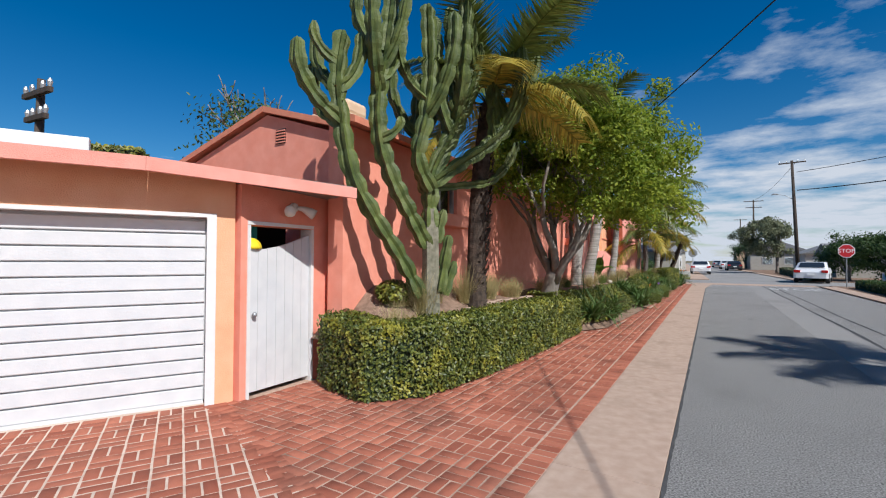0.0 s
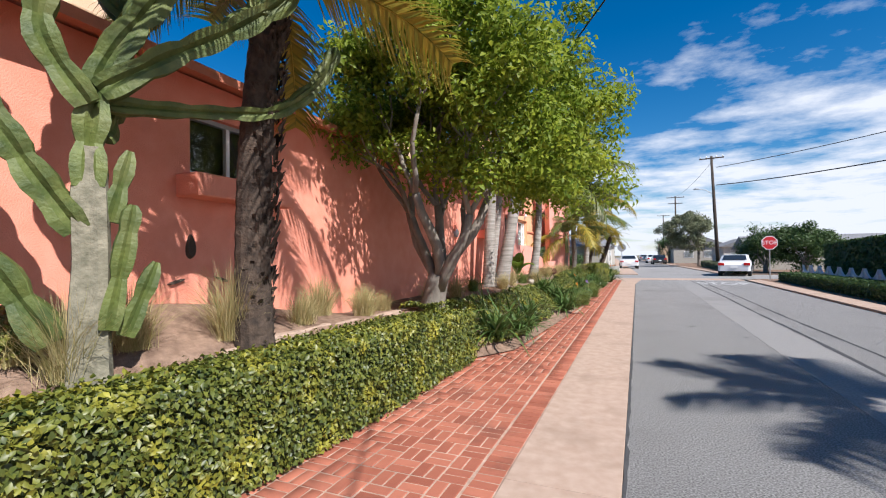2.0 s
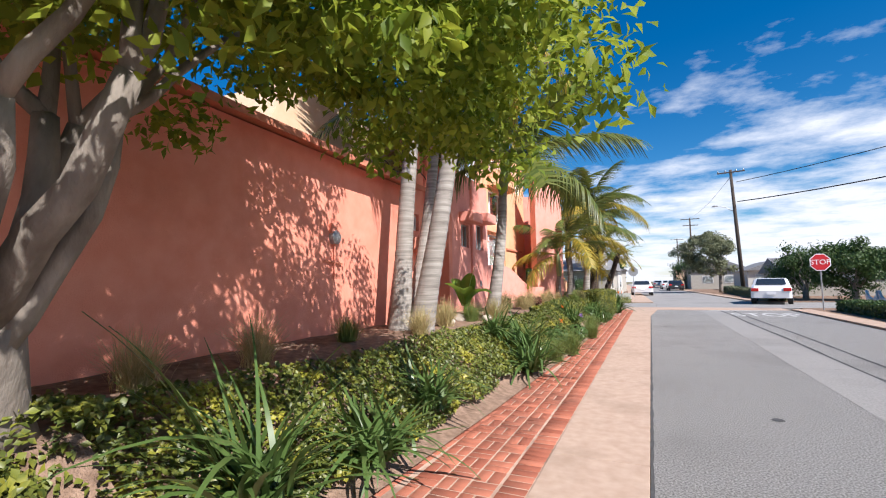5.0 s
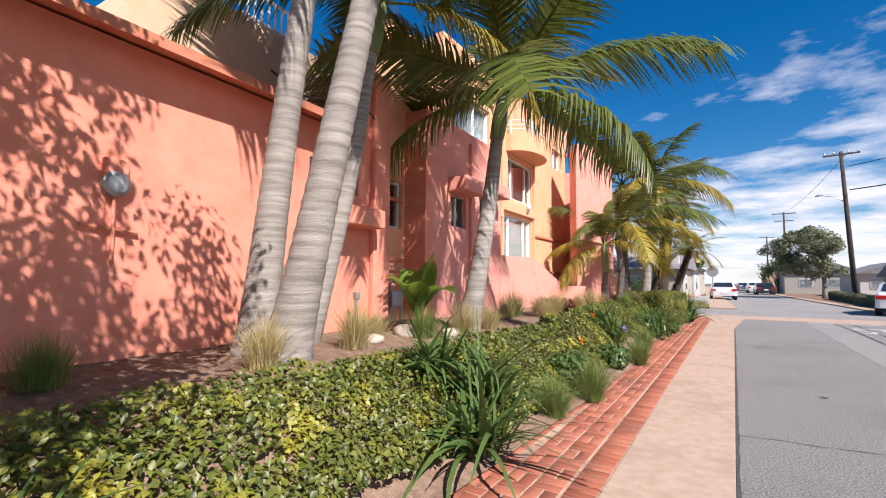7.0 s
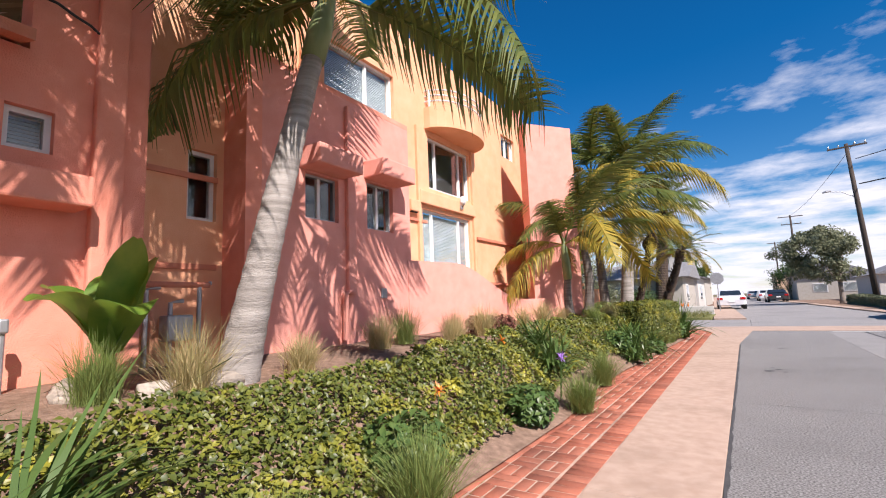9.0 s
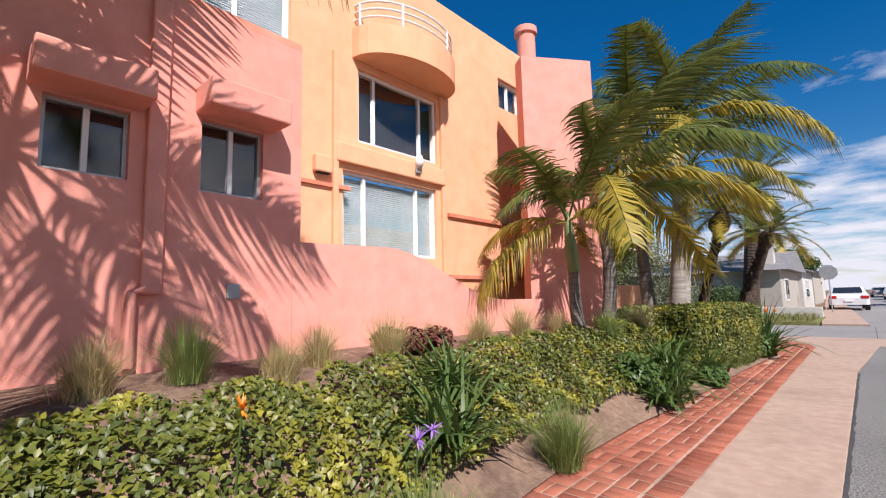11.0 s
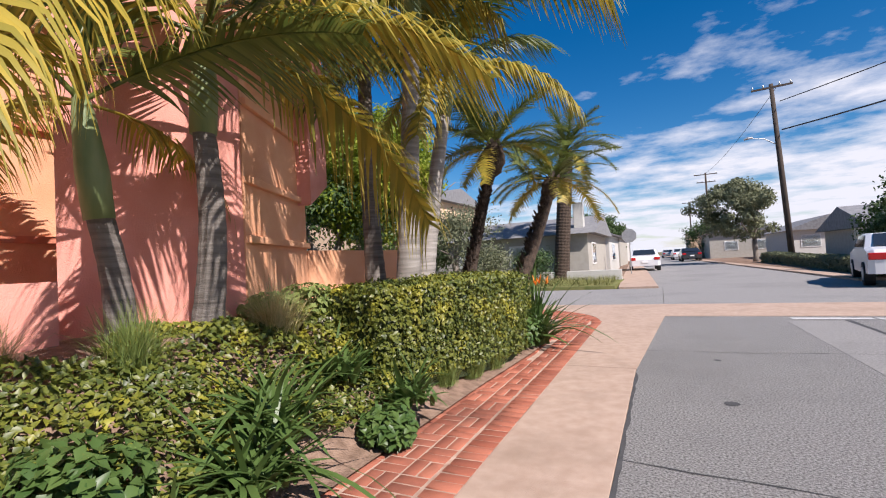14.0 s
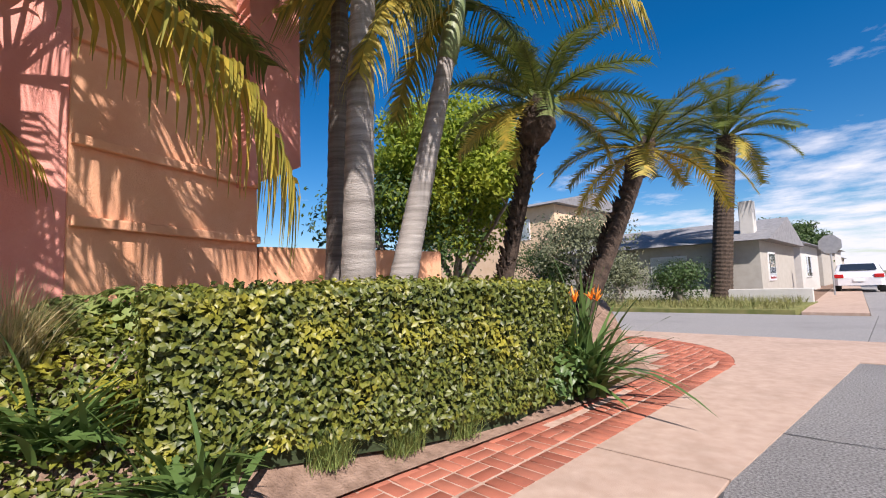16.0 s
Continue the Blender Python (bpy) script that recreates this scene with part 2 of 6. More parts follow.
def thing(name, bm, mat, label="", category="", group="", kind="", m=None, smooth=False):
    ob = new(name, bm if bm is None or isinstance(bm, bpy.types.Mesh) else mesh_of(bm, mat, smooth))
    if m is not None:
        ob.matrix_world = m
    return tagged(ob, label, category, group, kind)


def part(name, bm, mat, parent, label="", m=None, smooth=False):
    ob = new(name, bm if isinstance(bm, bpy.types.Mesh) else mesh_of(bm, mat, smooth))
    ob.parent = parent
    if m is not None:
        ob.matrix_basis = m
    return tagged(ob, label)


def box(bm, x0, x1, y0, y1, z0, z1, bevel=0.0, m=None):
    vs = [bm.verts.new((x, y, z)) for z in (z0, z1) for y in (y0, y1) for x in (x0, x1)]
    fs = [bm.faces.new([vs[i] for i in q]) for q in ((0, 2, 3, 1), (4, 5, 7, 6), (0, 1, 5, 4), (2, 6, 7, 3), (0, 4, 6, 2), (1, 3, 7, 5))]
    geom = list(vs)
    if bevel:
        es = list({e for f in fs for e in f.edges})
        r = bmesh.ops.bevel(bm, geom=es, offset=bevel, segments=2, affect="EDGES", profile=0.5)
        geom = list({v for f in r["faces"] for v in f.verts} | {v for v in vs if v.is_valid})
    if m is not None:
        bmesh.ops.transform(bm, matrix=m, verts=geom)
    return geom


def boxed(*args, **kw):
    bm = bmesh.new()
    box(bm, *args, **kw)
    return bm


def tube(bm, pts, radii, sides=10, cap=True, ribs=0, rib_depth=0.0, twist=0.0):
    """A tapered tube along pts; ribs makes a star-shaped section."""
    pts = [Vector(p) for p in pts]
    rings, up = [], Vector((0.3, 0.1, 1)).normalized()
    side = None
    for i, p in enumerate(pts):
        d = (pts[min(i + 1, len(pts) - 1)] - pts[max(i - 1, 0)]).normalized()
        if side is None:
            side = d.orthogonal().normalized()
        side = (side - d * side.dot(d)).normalized()
        other = d.cross(side)
        ring = []
        for k in range(sides):
            a = 2 * math.pi * k / sides + twist * i
            r = radii[i]
            if ribs:
                r *= 1 - rib_depth * (0.5 - 0.5 * math.cos(ribs * 2 * math.pi * k / sides))
            ring.append(bm.verts.new(p + (side * math.cos(a) + other * math.sin(a)) * r))
        rings.append(ring)
    for a, b in zip(rings, rings[1:]):
        for k in range(sides):
            bm.faces.new((a[k], a[(k + 1) % sides], b[(k + 1) % sides], b[k]))
    if cap:
        bm.faces.new(rings[-1])
        bm.faces.new(list(reversed(rings[0])))


def raw_mesh(verts, faces, mats, smooth=False):
    """A mesh from arrays: verts (n,3), faces (m,4) or (m,3)."""
    me = bpy.data.meshes.new("mesh")
    verts, faces = np.asarray(verts, dtype=np.float32), np.asarray(faces, dtype=np.int32)
    k = faces.shape[1]
    me.vertices.add(len(verts)); me.vertices.foreach_set("co", verts.ravel())
    me.loops.add(faces.size); me.loops.foreach_set("vertex_index", faces.ravel())
    me.polygons.add(len(faces)); me.polygons.foreach_set("loop_start", np.arange(len(faces), dtype=np.int32) * k)
    for m in (mats if isinstance(mats, (list, tuple)) else (mats,)):
        me.materials.append(m)
    me.update(calc_edges=True)
    if smooth:
        me.polygons.foreach_set("use_smooth", [True] * len(me.polygons))
    return me


def leaf_mesh(centres, normals, length, width, mat, rng, droop=0.3):
    """Many small folded leaves, two quads each, pointing at random round their normals."""
    n = len(centres)
    nrm = normals / np.linalg.norm(normals, axis=1, keepdims=True)
    r = rng.normal(size=(n, 3))
    t = r - nrm * np.sum(r * nrm, axis=1, keepdims=True)
    t[:, 2] -= droop
    t /= np.linalg.norm(t, axis=1, keepdims=True)
    s = np.cross(nrm, t)
    s /= np.linalg.norm(s, axis=1, keepdims=True) + 1e-9
    L = (length * rng.uniform(0.65, 1.3, n))[:, None]
    Wd = (width * rng.uniform(0.7, 1.25, n))[:, None]
    up = np.cross(t, s)
    a = centres - t * L * 0.5
    b = centres + t * L * 0.5 - up * L * 0.10
    m = centres + up * L * 0.02
    l_, r_ = m + s * Wd * 0.5 + up * Wd * 0.18, m - s * Wd * 0.5 + up * Wd * 0.18
    verts = np.stack([a, l_, b, r_, m], axis=1).reshape(-1, 3)
    i = np.arange(n)[:, None] * 5
    faces = np.concatenate([i + np.array([[0, 1, 4]]), i + np.array([[1, 2, 4]]), i + np.array([[2, 3, 4]]), i + np.array([[3, 0, 4]])], axis=0)
    return raw_mesh(verts, faces, mat)


def blade_mesh(roots, dirs, length, width, mat, rng, bend=0.5, seg=4, lift=(0.0, 0.0, 1.0)):
    """Many long blades that leave their roots along dirs and bend over under their weight."""
    n = len(roots)
    d = dirs / np.linalg.norm(dirs, axis=1, keepdims=True)
    L = (length * rng.uniform(0.6, 1.2, n))[:, None]
    w = (width * rng.uniform(0.7, 1.2, n))[:, None]
    side = np.cross(d, np.array([[0.0, 0.0, 1.0]])) + rng.normal(size=(n, 3)) * 0.15
    side /= np.linalg.norm(side, axis=1, keepdims=True) + 1e-9
    p, rows = roots.copy(), []
    bd = (bend * rng.uniform(0.5, 1.5, n))[:, None]
    for k in range(seg + 1):
        f = k / seg
        ww = w * (1 - f) ** 0.6 * (0.6 + 0.4 * min(1, f * 4)) * 0.5
        rows.append(p - side * ww); rows.append(p + side * ww)
        d = d + np.array([[0, 0, -1.0]]) * bd / seg * (0.4 + 1.3 * f)
        d /= np.linalg.norm(d, axis=1, keepdims=True)
        p = p + d * L / seg
    verts = np.stack(rows, axis=1).reshape(-1, 3)
    k2 = 2 * (seg + 1)
    i = np.arange(n)[:, None] * k2
    faces = np.concatenate([i + np.array([[2 * k, 2 * k + 1, 2 * k + 3, 2 * k + 2]]) for k in range(seg)], axis=0)
    return raw_mesh(verts, faces, mat)


def wall_frame(x, y, ang, z=0.0):
    """A wall's own axes: x along the wall, y into the house, z up. ang: degrees of its run from the street's direction, to the left."""
    return pose(x, y, z, 0, 0, 90 + ang)


def wall_bm(length, z0, z1, thick, holes=(), top=None):
    """A wall from 0 to length with openings (s0, s1, za, zb) right through it."""
    bm = bmesh.new()
    xs = sorted({0, length, *[h[0] for h in holes], *[h[1] for h in holes]})
    zs = sorted({z0, z1, *[h[2] for h in holes], *[h[3] for h in holes]})
    solid = {}
    for i in range(len(xs) - 1):
        for k in range(len(zs) - 1):
            cx, cz = (xs[i] + xs[i + 1]) / 2, (zs[k] + zs[k + 1]) / 2
            solid[i, k] = not any(h[0] < cx < h[1] and h[2] < cz < h[3] for h in holes)
    V = {}

    def v(i, y, k):
        if (i, y, k) not in V:
            V[i, y, k] = bm.verts.new((xs[i], y, zs[k]))
        return V[i, y, k]
    T = thick
    for (i, k), s in solid.items():
        if not s:
            continue
        bm.faces.new((v(i, 0, k), v(i + 1, 0, k), v(i + 1, 0, k + 1), v(i, 0, k + 1)))
        bm.faces.new((v(i, T, k), v(i, T, k + 1), v(i + 1, T, k + 1), v(i + 1, T, k)))
        if not solid.get((i - 1, k)):
            bm.faces.new((v(i, 0, k), v(i, 0, k + 1), v(i, T, k + 1), v(i, T, k)))
        if not solid.get((i + 1, k)):
            bm.faces.new((v(i + 1, 0, k), v(i + 1, T, k), v(i + 1, T, k + 1), v(i + 1, 0, k + 1)))
        if not solid.get((i, k - 1)):
            bm.faces.new((v(i, 0, k), v(i, T, k), v(i + 1, T, k), v(i + 1, 0, k)))
        if not solid.get((i, k + 1)):
            bm.faces.new((v(i, 0, k + 1), v(i + 1, 0, k + 1), v(i + 1, T, k + 1), v(i, T, k + 1)))
    if top:
        for vert in bm.verts:
            if abs(vert.co.z - z1) < 1e-5:
                vert.co.z = top(vert.co.x)
    return bm


def wall(name, m, length, z0, z1, mat, holes=(), thick=0.22, top=None, label=""):
    return thing(name, wall_bm(length, z0, z1, thick, holes, top), mat, label, "wall", kind="structure", m=m)


def prism(bm, outline, z0, z1):
    """An upright block over a closed outline, counter-clockwise."""
    lo = [bm.verts.new((x, y, z0)) for x, y in outline]
    hi = [bm.verts.new((x, y, z1)) for x, y in outline]
    n = len(outline)
    bm.faces.new(hi); bm.faces.new(list(reversed(lo)))
    for i in range(n):
        bm.faces.new((lo[i], lo[(i + 1) % n], hi[(i + 1) % n], hi[i]))


def window(name, m, s0, s1, z0, z1, label, mullions=(0.5,), inset=0.07, blind=False, frame_mat=None, fw=0.045):
    """A framed window set into an opening of a wall with the axes m."""
    fm = frame_mat or WHITE_TRIM
    root = thing(name, None, None, label, "window", kind="structure", m=m @ pose(s0, inset, z0))
    w, h = s1 - s0, z1 - z0
    bm = bmesh.new()
    box(bm, 0, fw, 0, 0.07, 0, h); box(bm, w - fw, w, 0, 0.07, 0, h)
    box(bm, fw, w - fw, 0, 0.07, 0, fw); box(bm, fw, w - fw, 0, 0.07, h - fw, h)
    part("window_frame", bm, fm, root)
    cuts = [fw] + [w * c for c in mullions] + [w - fw]
    for c in mullions:
        part("mullion", boxed(w * c - 0.022, w * c + 0.022, 0.008, 0.062, fw, h - fw), WHITE_TRIM, root, "white bar")
    for a, b in zip(cuts, cuts[1:]):
        pane = part("pane", boxed(a, b, 0.03, 0.036, fw, h - fw), GLASS, root)
        pane.visible_shadow = False
    if blind:
        bm = bmesh.new()
        k = int((h - 2 * fw) / 0.03)
        for i in range(k):
            z = fw + 0.005 + i * 0.03
            box(bm, fw, w - fw, 0.075, 0.095, z, z + 0.022)
        part("blind", bm, BLIND, root, "pale slatted blind")
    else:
        # near-black sheet behind the glass stands in for the unlit room
        part("room_shade_sheet", boxed(0.0, w, 0.13, 0.15, 0.0, h), SHADE_BLACK, root)
    return root


# ---- ground, road, gutter ----
def brick_edge(y):
    """The bed side of the brick walk."""
    pts = ((-9, -4.6), (1.45, -2.70), (1.6, -2.66), (3.5, -2.38), (7.7, -2.10), (8.4, -1.72), (11.4, -1.56), (15.4, -1.43), (18.0, -1.38), (20.0, -1.55), (21.5, -1.54), (22.8, -1.44), (25.5, -1.36), (27.2, -1.26), (29.0, -1.30), (29.8, -1.55))
    for (a, p), (b, q) in zip(pts, pts[1:]):
        if y <= b:
            return p + (q - p) * max(0.0, (y - a) / (b - a))
    return -1.5


def wall_line(y):
    """Where the house wall stands, for the bed in front of it."""
    pts = ((1.5, -3.75), (15.3, -4.2), (19.3, -4.35), (20.5, -4.2), (22.9, -3.45), (24.1, -2.95), (25.6, -3.6), (28, -3.4), (32, -3.4))
    for (a, p), (b, q) in zip(pts, pts[1:]):
        if y <= b:
            return p + (q - p) * max(0.0, (y - a) / (b - a))
    return -3.4


def veer(y):
    """The far street turns a little to the west."""
    return -0.05 * max(0.0, y - 36.0)


def bed_z(x, y):
    e = brick_edge(y)
    top = 1.16 - 0.75 * min(1.0, max(0.0, 2.75 - y)) if y < 4.0 else max(0.72, 1.16 - (y - 4.0) * 0.16) if y < 9 else 0.72 + 0.1 * min(1, max(0, (y - 20) / 3))
    k = min(1.0, max(0.0, (e - x) / (0.85 if y < 8 else 1.15)))
    if y > 8:
        return 0.03 + (top - 0.03) * k * k * (3 - 2 * k) * 0.92 + 0.08 * min(1, max(0, (e - x - 1.0)))
    # raised bed behind the hedge, rising from its edging to the wall
    rim = min(0.80, top)
    return 0.03 + (rim - 0.03) * min(1.0, max(0.0, (k - 0.35) / 0.2)) + (top - rim) * min(1.0, max(0.0, (e - x - 0.45) / 0.75))


bm = bmesh.new()
box(bm, -600, 600, -300, 900, -0.6, -0.12)
thing("ground", bm, GROUND, "dry brownish open ground reaching the horizon", "ground", kind="structure")
bm = bmesh.new()
box(bm, 0.0, 5.6, -14, 31.0, -0.2, 0.0)
thing("road", bm, ASPHALT, "grey worn asphalt street with dark seams", "road", kind="structure")
bm = bmesh.new()
box(bm, 0.3, 5.9, 33.11, 38.4, -0.2, -0.004)
prism(bm, [(0.3 + veer(38.41), 38.41), (5.9 + veer(38.41), 38.41), (5.9 + veer(260), 260), (0.3 + veer(260), 260)], -0.2, -0.004)
box(bm, -60, 0.29, 33.11, 38.4, -0.2, -0.004)
box(bm, 5.91, 60, 33.11, 39.4, -0.2, -0.004)
thing("road_2", bm, ASPHALT_OLD, "pale worn asphalt of the crossing and far street", "road", kind="structure")


def arc(cx, cy, r, a0, a1, n=14):
    return [(cx + r * math.cos(radians(a0 + (a1 - a0) * i / n)), cy + r * math.sin(radians(a0 + (a1 - a0) * i / n))) for i in range(n + 1)]


gutter = thing("gutter", None, None, "pale sandy concrete gutter strip beside the asphalt", "gutter", kind="structure")
y = -14.0
while y < 26.5:
    y1 = min(y + 3.05, 26.6)
    part("slab", boxed(-0.745, -0.004, y + 0.003, y1 - 0.003, -0.2, 0.012, bevel=0.004), CONCRETE, gutter)
    y = y1
bm = bmesh.new()
prism(bm, [(0.0, 26.612), (0.3, 30.98), (5.6, 31.02), (5.6, 33.1), (-14, 33.1), (-14, 32.28), (-3.4, 32.28)] + arc(-3.2, 29.8, 2.46, 93, 0) + [(-0.745, 26.612)], -0.2, 0.011)
part("corner_slab", bm, CONCRETE, gutter)
# ragged dark seam between gutter and asphalt, and long seams on the road
rng = np.random.default_rng(3)
bm = bmesh.new()
def seam(bm, pts, w, z=0.004):
    prev = None
    for i, (x, y) in enumerate(pts):
        ww = w * rng.uniform(0.6, 1.3)
        a, b = bm.verts.new((x - ww / 2 + rng.normal() * 0.004, y, z)), bm.verts.new((x + ww / 2 + rng.normal() * 0.004, y, z))
        if prev:
            bm.faces.new((prev[0], prev[1], b, a))
        prev = (a, b)
seam(bm, [(0.012, -14 + 0.12 * i) for i in range(338)], 0.028, 0.006)
seam(bm, [(2.9 + 0.02 * math.sin(i * 0.4), -14 + 0.5 * i) for i in range(90)], 0.07)
seam(bm, [(3.35 + 0.02 * math.sin(i * 0.3), -14 + 0.5 * i) for i in range(90)], 0.06)
for y0, x1, dy in ((24.25, 3.4, -0.25), (27.6, 2.6, 0.2), (15.2, 3.0, 0.3), (19.6, 2.4, -0.2)):
    prev = None
    for i in range(28):
        x = 0.02 + (x1 - 0.02) * i / 27
        yy = y0 + dy * i / 27 + 0.05 * noise.noise((x * 1.6, y0, 0.3)) + 0.02 * noise.noise((x * 6, y0, 0.3))
        w = 0.006 * rng.uniform(0.4, 1.4)
        a, b = bm.verts.new((x, yy - w, 0.004)), bm.verts.new((x, yy + w, 0.004))
        if prev:
            bm.faces.new((prev[0], a, b, prev[1]))
        prev = (a, b)
for cx, cy, r in ((0.42, 22.15, 0.07), (0.55, 22.35, 0.05), (0.62, 22.1, 0.035), (0.48, 22.55, 0.03), (1.16, 12.13, 0.06), (0.9, 17.4, 0.05), (1.9, 11.0, 0.05), (0.75, 25.6, 0.06), (0.8, 27.2, 0.04)):
    ring = [bm.verts.new((cx + r * math.cos(k * 0.785) * (1 + 0.4 * noise.noise((cx * 9, k * 1.3, 0))), cy + r * math.sin(k * 0.785) * (1 + 0.4 * noise.noise((cy * 9, k * 1.3, 5))), 0.0045)) for k in range(8)]
    bm.faces.new(ring)
thing("road_seam", bm, TAR, "dark tar seams along the asphalt", "seam", kind="structure")
bm = bmesh.new()
for k in range(2):
    box(bm, (2.2, 3.3)[k], (3.25, 5.3)[k], 30.6, 30.78, 0.004, 0.008)
marking = thing("road_marking", bm, ROAD_WHITE, "worn white painted stop line across the lane", "road marking", kind="structure")
cu = bpy.data.curves.new("road_word", "FONT"); cu.body, cu.size, cu.align_x, cu.align_y, cu.extrude = "STOP", 1.0, "CENTER", "CENTER", 0.0015
me = bpy.data.objects.new("road_word", cu).to_mesh().copy(); me.materials.append(ROAD_WHITE)
part("lettering", me, None, marking, "worn white letters painted on the lane", m=Matrix.Translation((4.1, 27.9, 0.0065)) @ Matrix.Diagonal((0.95, 2.6, 1, 1)))
# worn pale lane strip beside the tar seams
thing("road_patch", boxed(2.08, 2.86, -14, 30.4, -0.05, 0.0025), ASPHALT_OLD, "paler worn strip along the asphalt", "road patch", kind="structure")

# bed: one sheet from the brick walk up to the house wall
ys = np.arange(1.92, 31.0, 0.18)
us = np.linspace(0, 1, 15)
verts, faces = [], []
for y in ys:
    e = brick_edge(y) if y < 29.2 else brick_edge(29.2) - (y - 29.2) * 0.85
    w = min(wall_line(y) - 0.3, e - 0.4)
    for u in us:
        x = e + (w - e) * u
        verts.append((x, y, bed_z(x, y) + noise.noise((x * 2, y * 2, 0)) * 0.03 * min(1, u * 4)))
nu = len(us)
for i in range(len(ys) - 1):
    for j in range(nu - 1):
        a = i * nu + j
        faces.append((a, a + 1, a + nu + 1, a + nu))
thing("planting_bed", raw_mesh(verts, faces, SOIL, True), None, "dry brown soil planting bed along the house", "flower bed", kind="structure")

# mortar base under the bricks
bm = bmesh.new()
prism(bm, [(-0.75, -14), (-0.75, 29.8)] + arc(-3.2, 29.8, 2.44, 0, 88)[1:] + [(-4.4, 32.2), (-5.5, 28), (-5.5, -14)], -0.2, 0.003)
thing("brick_walk_base", bm, MORTAR, "pale mortar bed under the brick walk", "walkway", kind="structure")

bm = bmesh.new()
prism(bm, [(-0.17, 0.10), (-9.0, 0.10), (-9.0, -3.9), (0.44, -3.9)], 0.0, 0.0045)
thing("driveway_base", bm, MORTAR_PALE, "pale mortar bed of the brick driveway", "driveway", kind="structure", m=pose(-4.14, 0.90, 0.0, 0, 0, 61))


# ---- the house ----
GAR = wall_frame(-4.14, 0.90, -29) @ pose(-7, 0, 0)
wall("wall_garage", GAR, 7.0, -0.1, 2.44, ORANGE, [(2.5, 6.82, -0.1, 2.02)], 0.25, label="orange stucco garage wall with a wide opening")
gm = GAR @ pose(2.5, 0.12, 0.03)
root = thing("garage_door", None, None, "white ribbed roll-up garage door, closed and scuffed", "garage door", m=gm)
for k in range(13):
    z0 = k * 0.148
    bm = boxed(0.05, 4.22, 0.0, 0.035, z0 + 0.012, z0 + 0.144, bevel=0.008)
    part("slat", bm, WHITE, root)
part("bottom_rail", boxed(0.05, 4.22, -0.01, 0.045, -0.028, 0.010), WHITE, root)
part("backing", boxed(0.0, 4.32, 0.04, 0.055, 0, 1.99), WHITE, root)
for s in (0.0, 4.23):
    part("jamb", boxed(s, s + 0.09, -0.14, 0.03, -0.03, 1.95), WHITE_TRIM, root)
part("head_jamb", boxed(0.0, 4.32, -0.14, 0.03, 1.95, 1.99), WHITE_TRIM, root)
GW = wall_frame(-4.08, 0.93, 1)
wall("wall_gate", GW, 1.35, -0.1, 2.36, PINK, [(0.10, 1.03, -0.1, 1.92)], 0.22, label="pink stucco wall round a garden gate")
# slab coloured near-black for the shade of the passage, which is not built
thing("passage_shade", boxed(-0.1, 1.3, 0.8, 0.9, 0, 2.5), SHADE_BLACK, "near-black slab standing for the shaded passage behind the gate", "passage", kind="structure", m=GW)
gate = thing("garden_gate", None, None, "white plank garden gate with a dipped top, closed", "gate", m=GW @ pose(0.12, 0.03, 0.06))
for k in range(7):
    bm = bmesh.new()
    x0, x1 = k * 0.127, k * 0.127 + 0.123
    def dip(x):
        f = x / 0.89
        return 1.60 - 0.02 * math.sin(f * 3.2) + (0.19 * max(0, (f - 0.15) / 0.85) ** 1.3)
    vs = [bm.verts.new((x, yy, z)) for yy in (0, 0.04) for x, z in ((x0, 0), (x1, 0), (x1, dip(x1)), (x0, dip(x0)))]
    for q in ((0, 1, 2, 3), (7, 6, 5, 4), (0, 4, 5, 1), (1, 5, 6, 2), (2, 6, 7, 3), (3, 7, 4, 0)):
        bm.faces.new([vs[i] for i in q])
    part("plank", bm, WHITE, gate)
bm = bmesh.new()
bmesh.ops.create_uvsphere(bm, u_segments=12, v_segments=8, radius=0.03, matrix=pose(0.06, -0.035, 0.86))
part("knob", bm, METAL, gate, "small dark metal knob", smooth=True)
frame_ = thing("gate_frame", None, None, "white painted wooden gate frame", "door frame", kind="structure", m=GW @ pose(0.10, -0.012, 0))
part("jamb", boxed(-0.02, 0.018, 0, 0.2, 0, 1.92), WHITE_TRIM, frame_)
part("jamb", boxed(0.912, 0.95, 0, 0.2, 0, 1.92), WHITE_TRIM, frame_)
part("head", boxed(-0.02, 0.95, 0, 0.2, 1.925, 1.965), WHITE_TRIM, frame_)
bm = bmesh.new()
bmesh.ops.create_uvsphere(bm, u_segments=18, v_segments=9, radius=0.13, matrix=Matrix.Translation((0.20, 0.10, 1.66)) @ Matrix.Diagonal((1, 0.8, 0.95, 1)))
for v in [v for v in bm.verts if v.co.z < 1.655]:
    v.co.z = 1.655
thing("yellow_buoy", bm, YELLOW, "bright yellow rounded plastic float on the gate", "float", m=GW, smooth=True)
thing("teal_towel", boxed(0.05, 0.60, 0.50, 0.54, 1.55, 1.95, bevel=0.015), TEAL, "teal cloth hanging behind the gate", "towel", m=GW)
# flood lamps over the gate
fl = thing("flood_light", None, None, "twin white flood lamps on a round base", "lamp", m=GW @ pose(0.72, 0, 2.17))
bm = bmesh.new(); tube(bm, [(0, 0, 0), (0, -0.03, 0)], [0.06, 0.055], 16); part("base", bm, WHITE_TRIM, fl)
for s in (-1, 1):
    bm = bmesh.new(); tube(bm, [(0.03 * s, -0.03, 0), (0.09 * s, -0.07, -0.01), (0.16 * s, -0.12, -0.05), (0.19 * s, -0.16, -0.08)], [0.02, 0.035, 0.06, 0.065], 14)
    part("lamp_head", bm, WHITE_TRIM, fl, smooth=True)
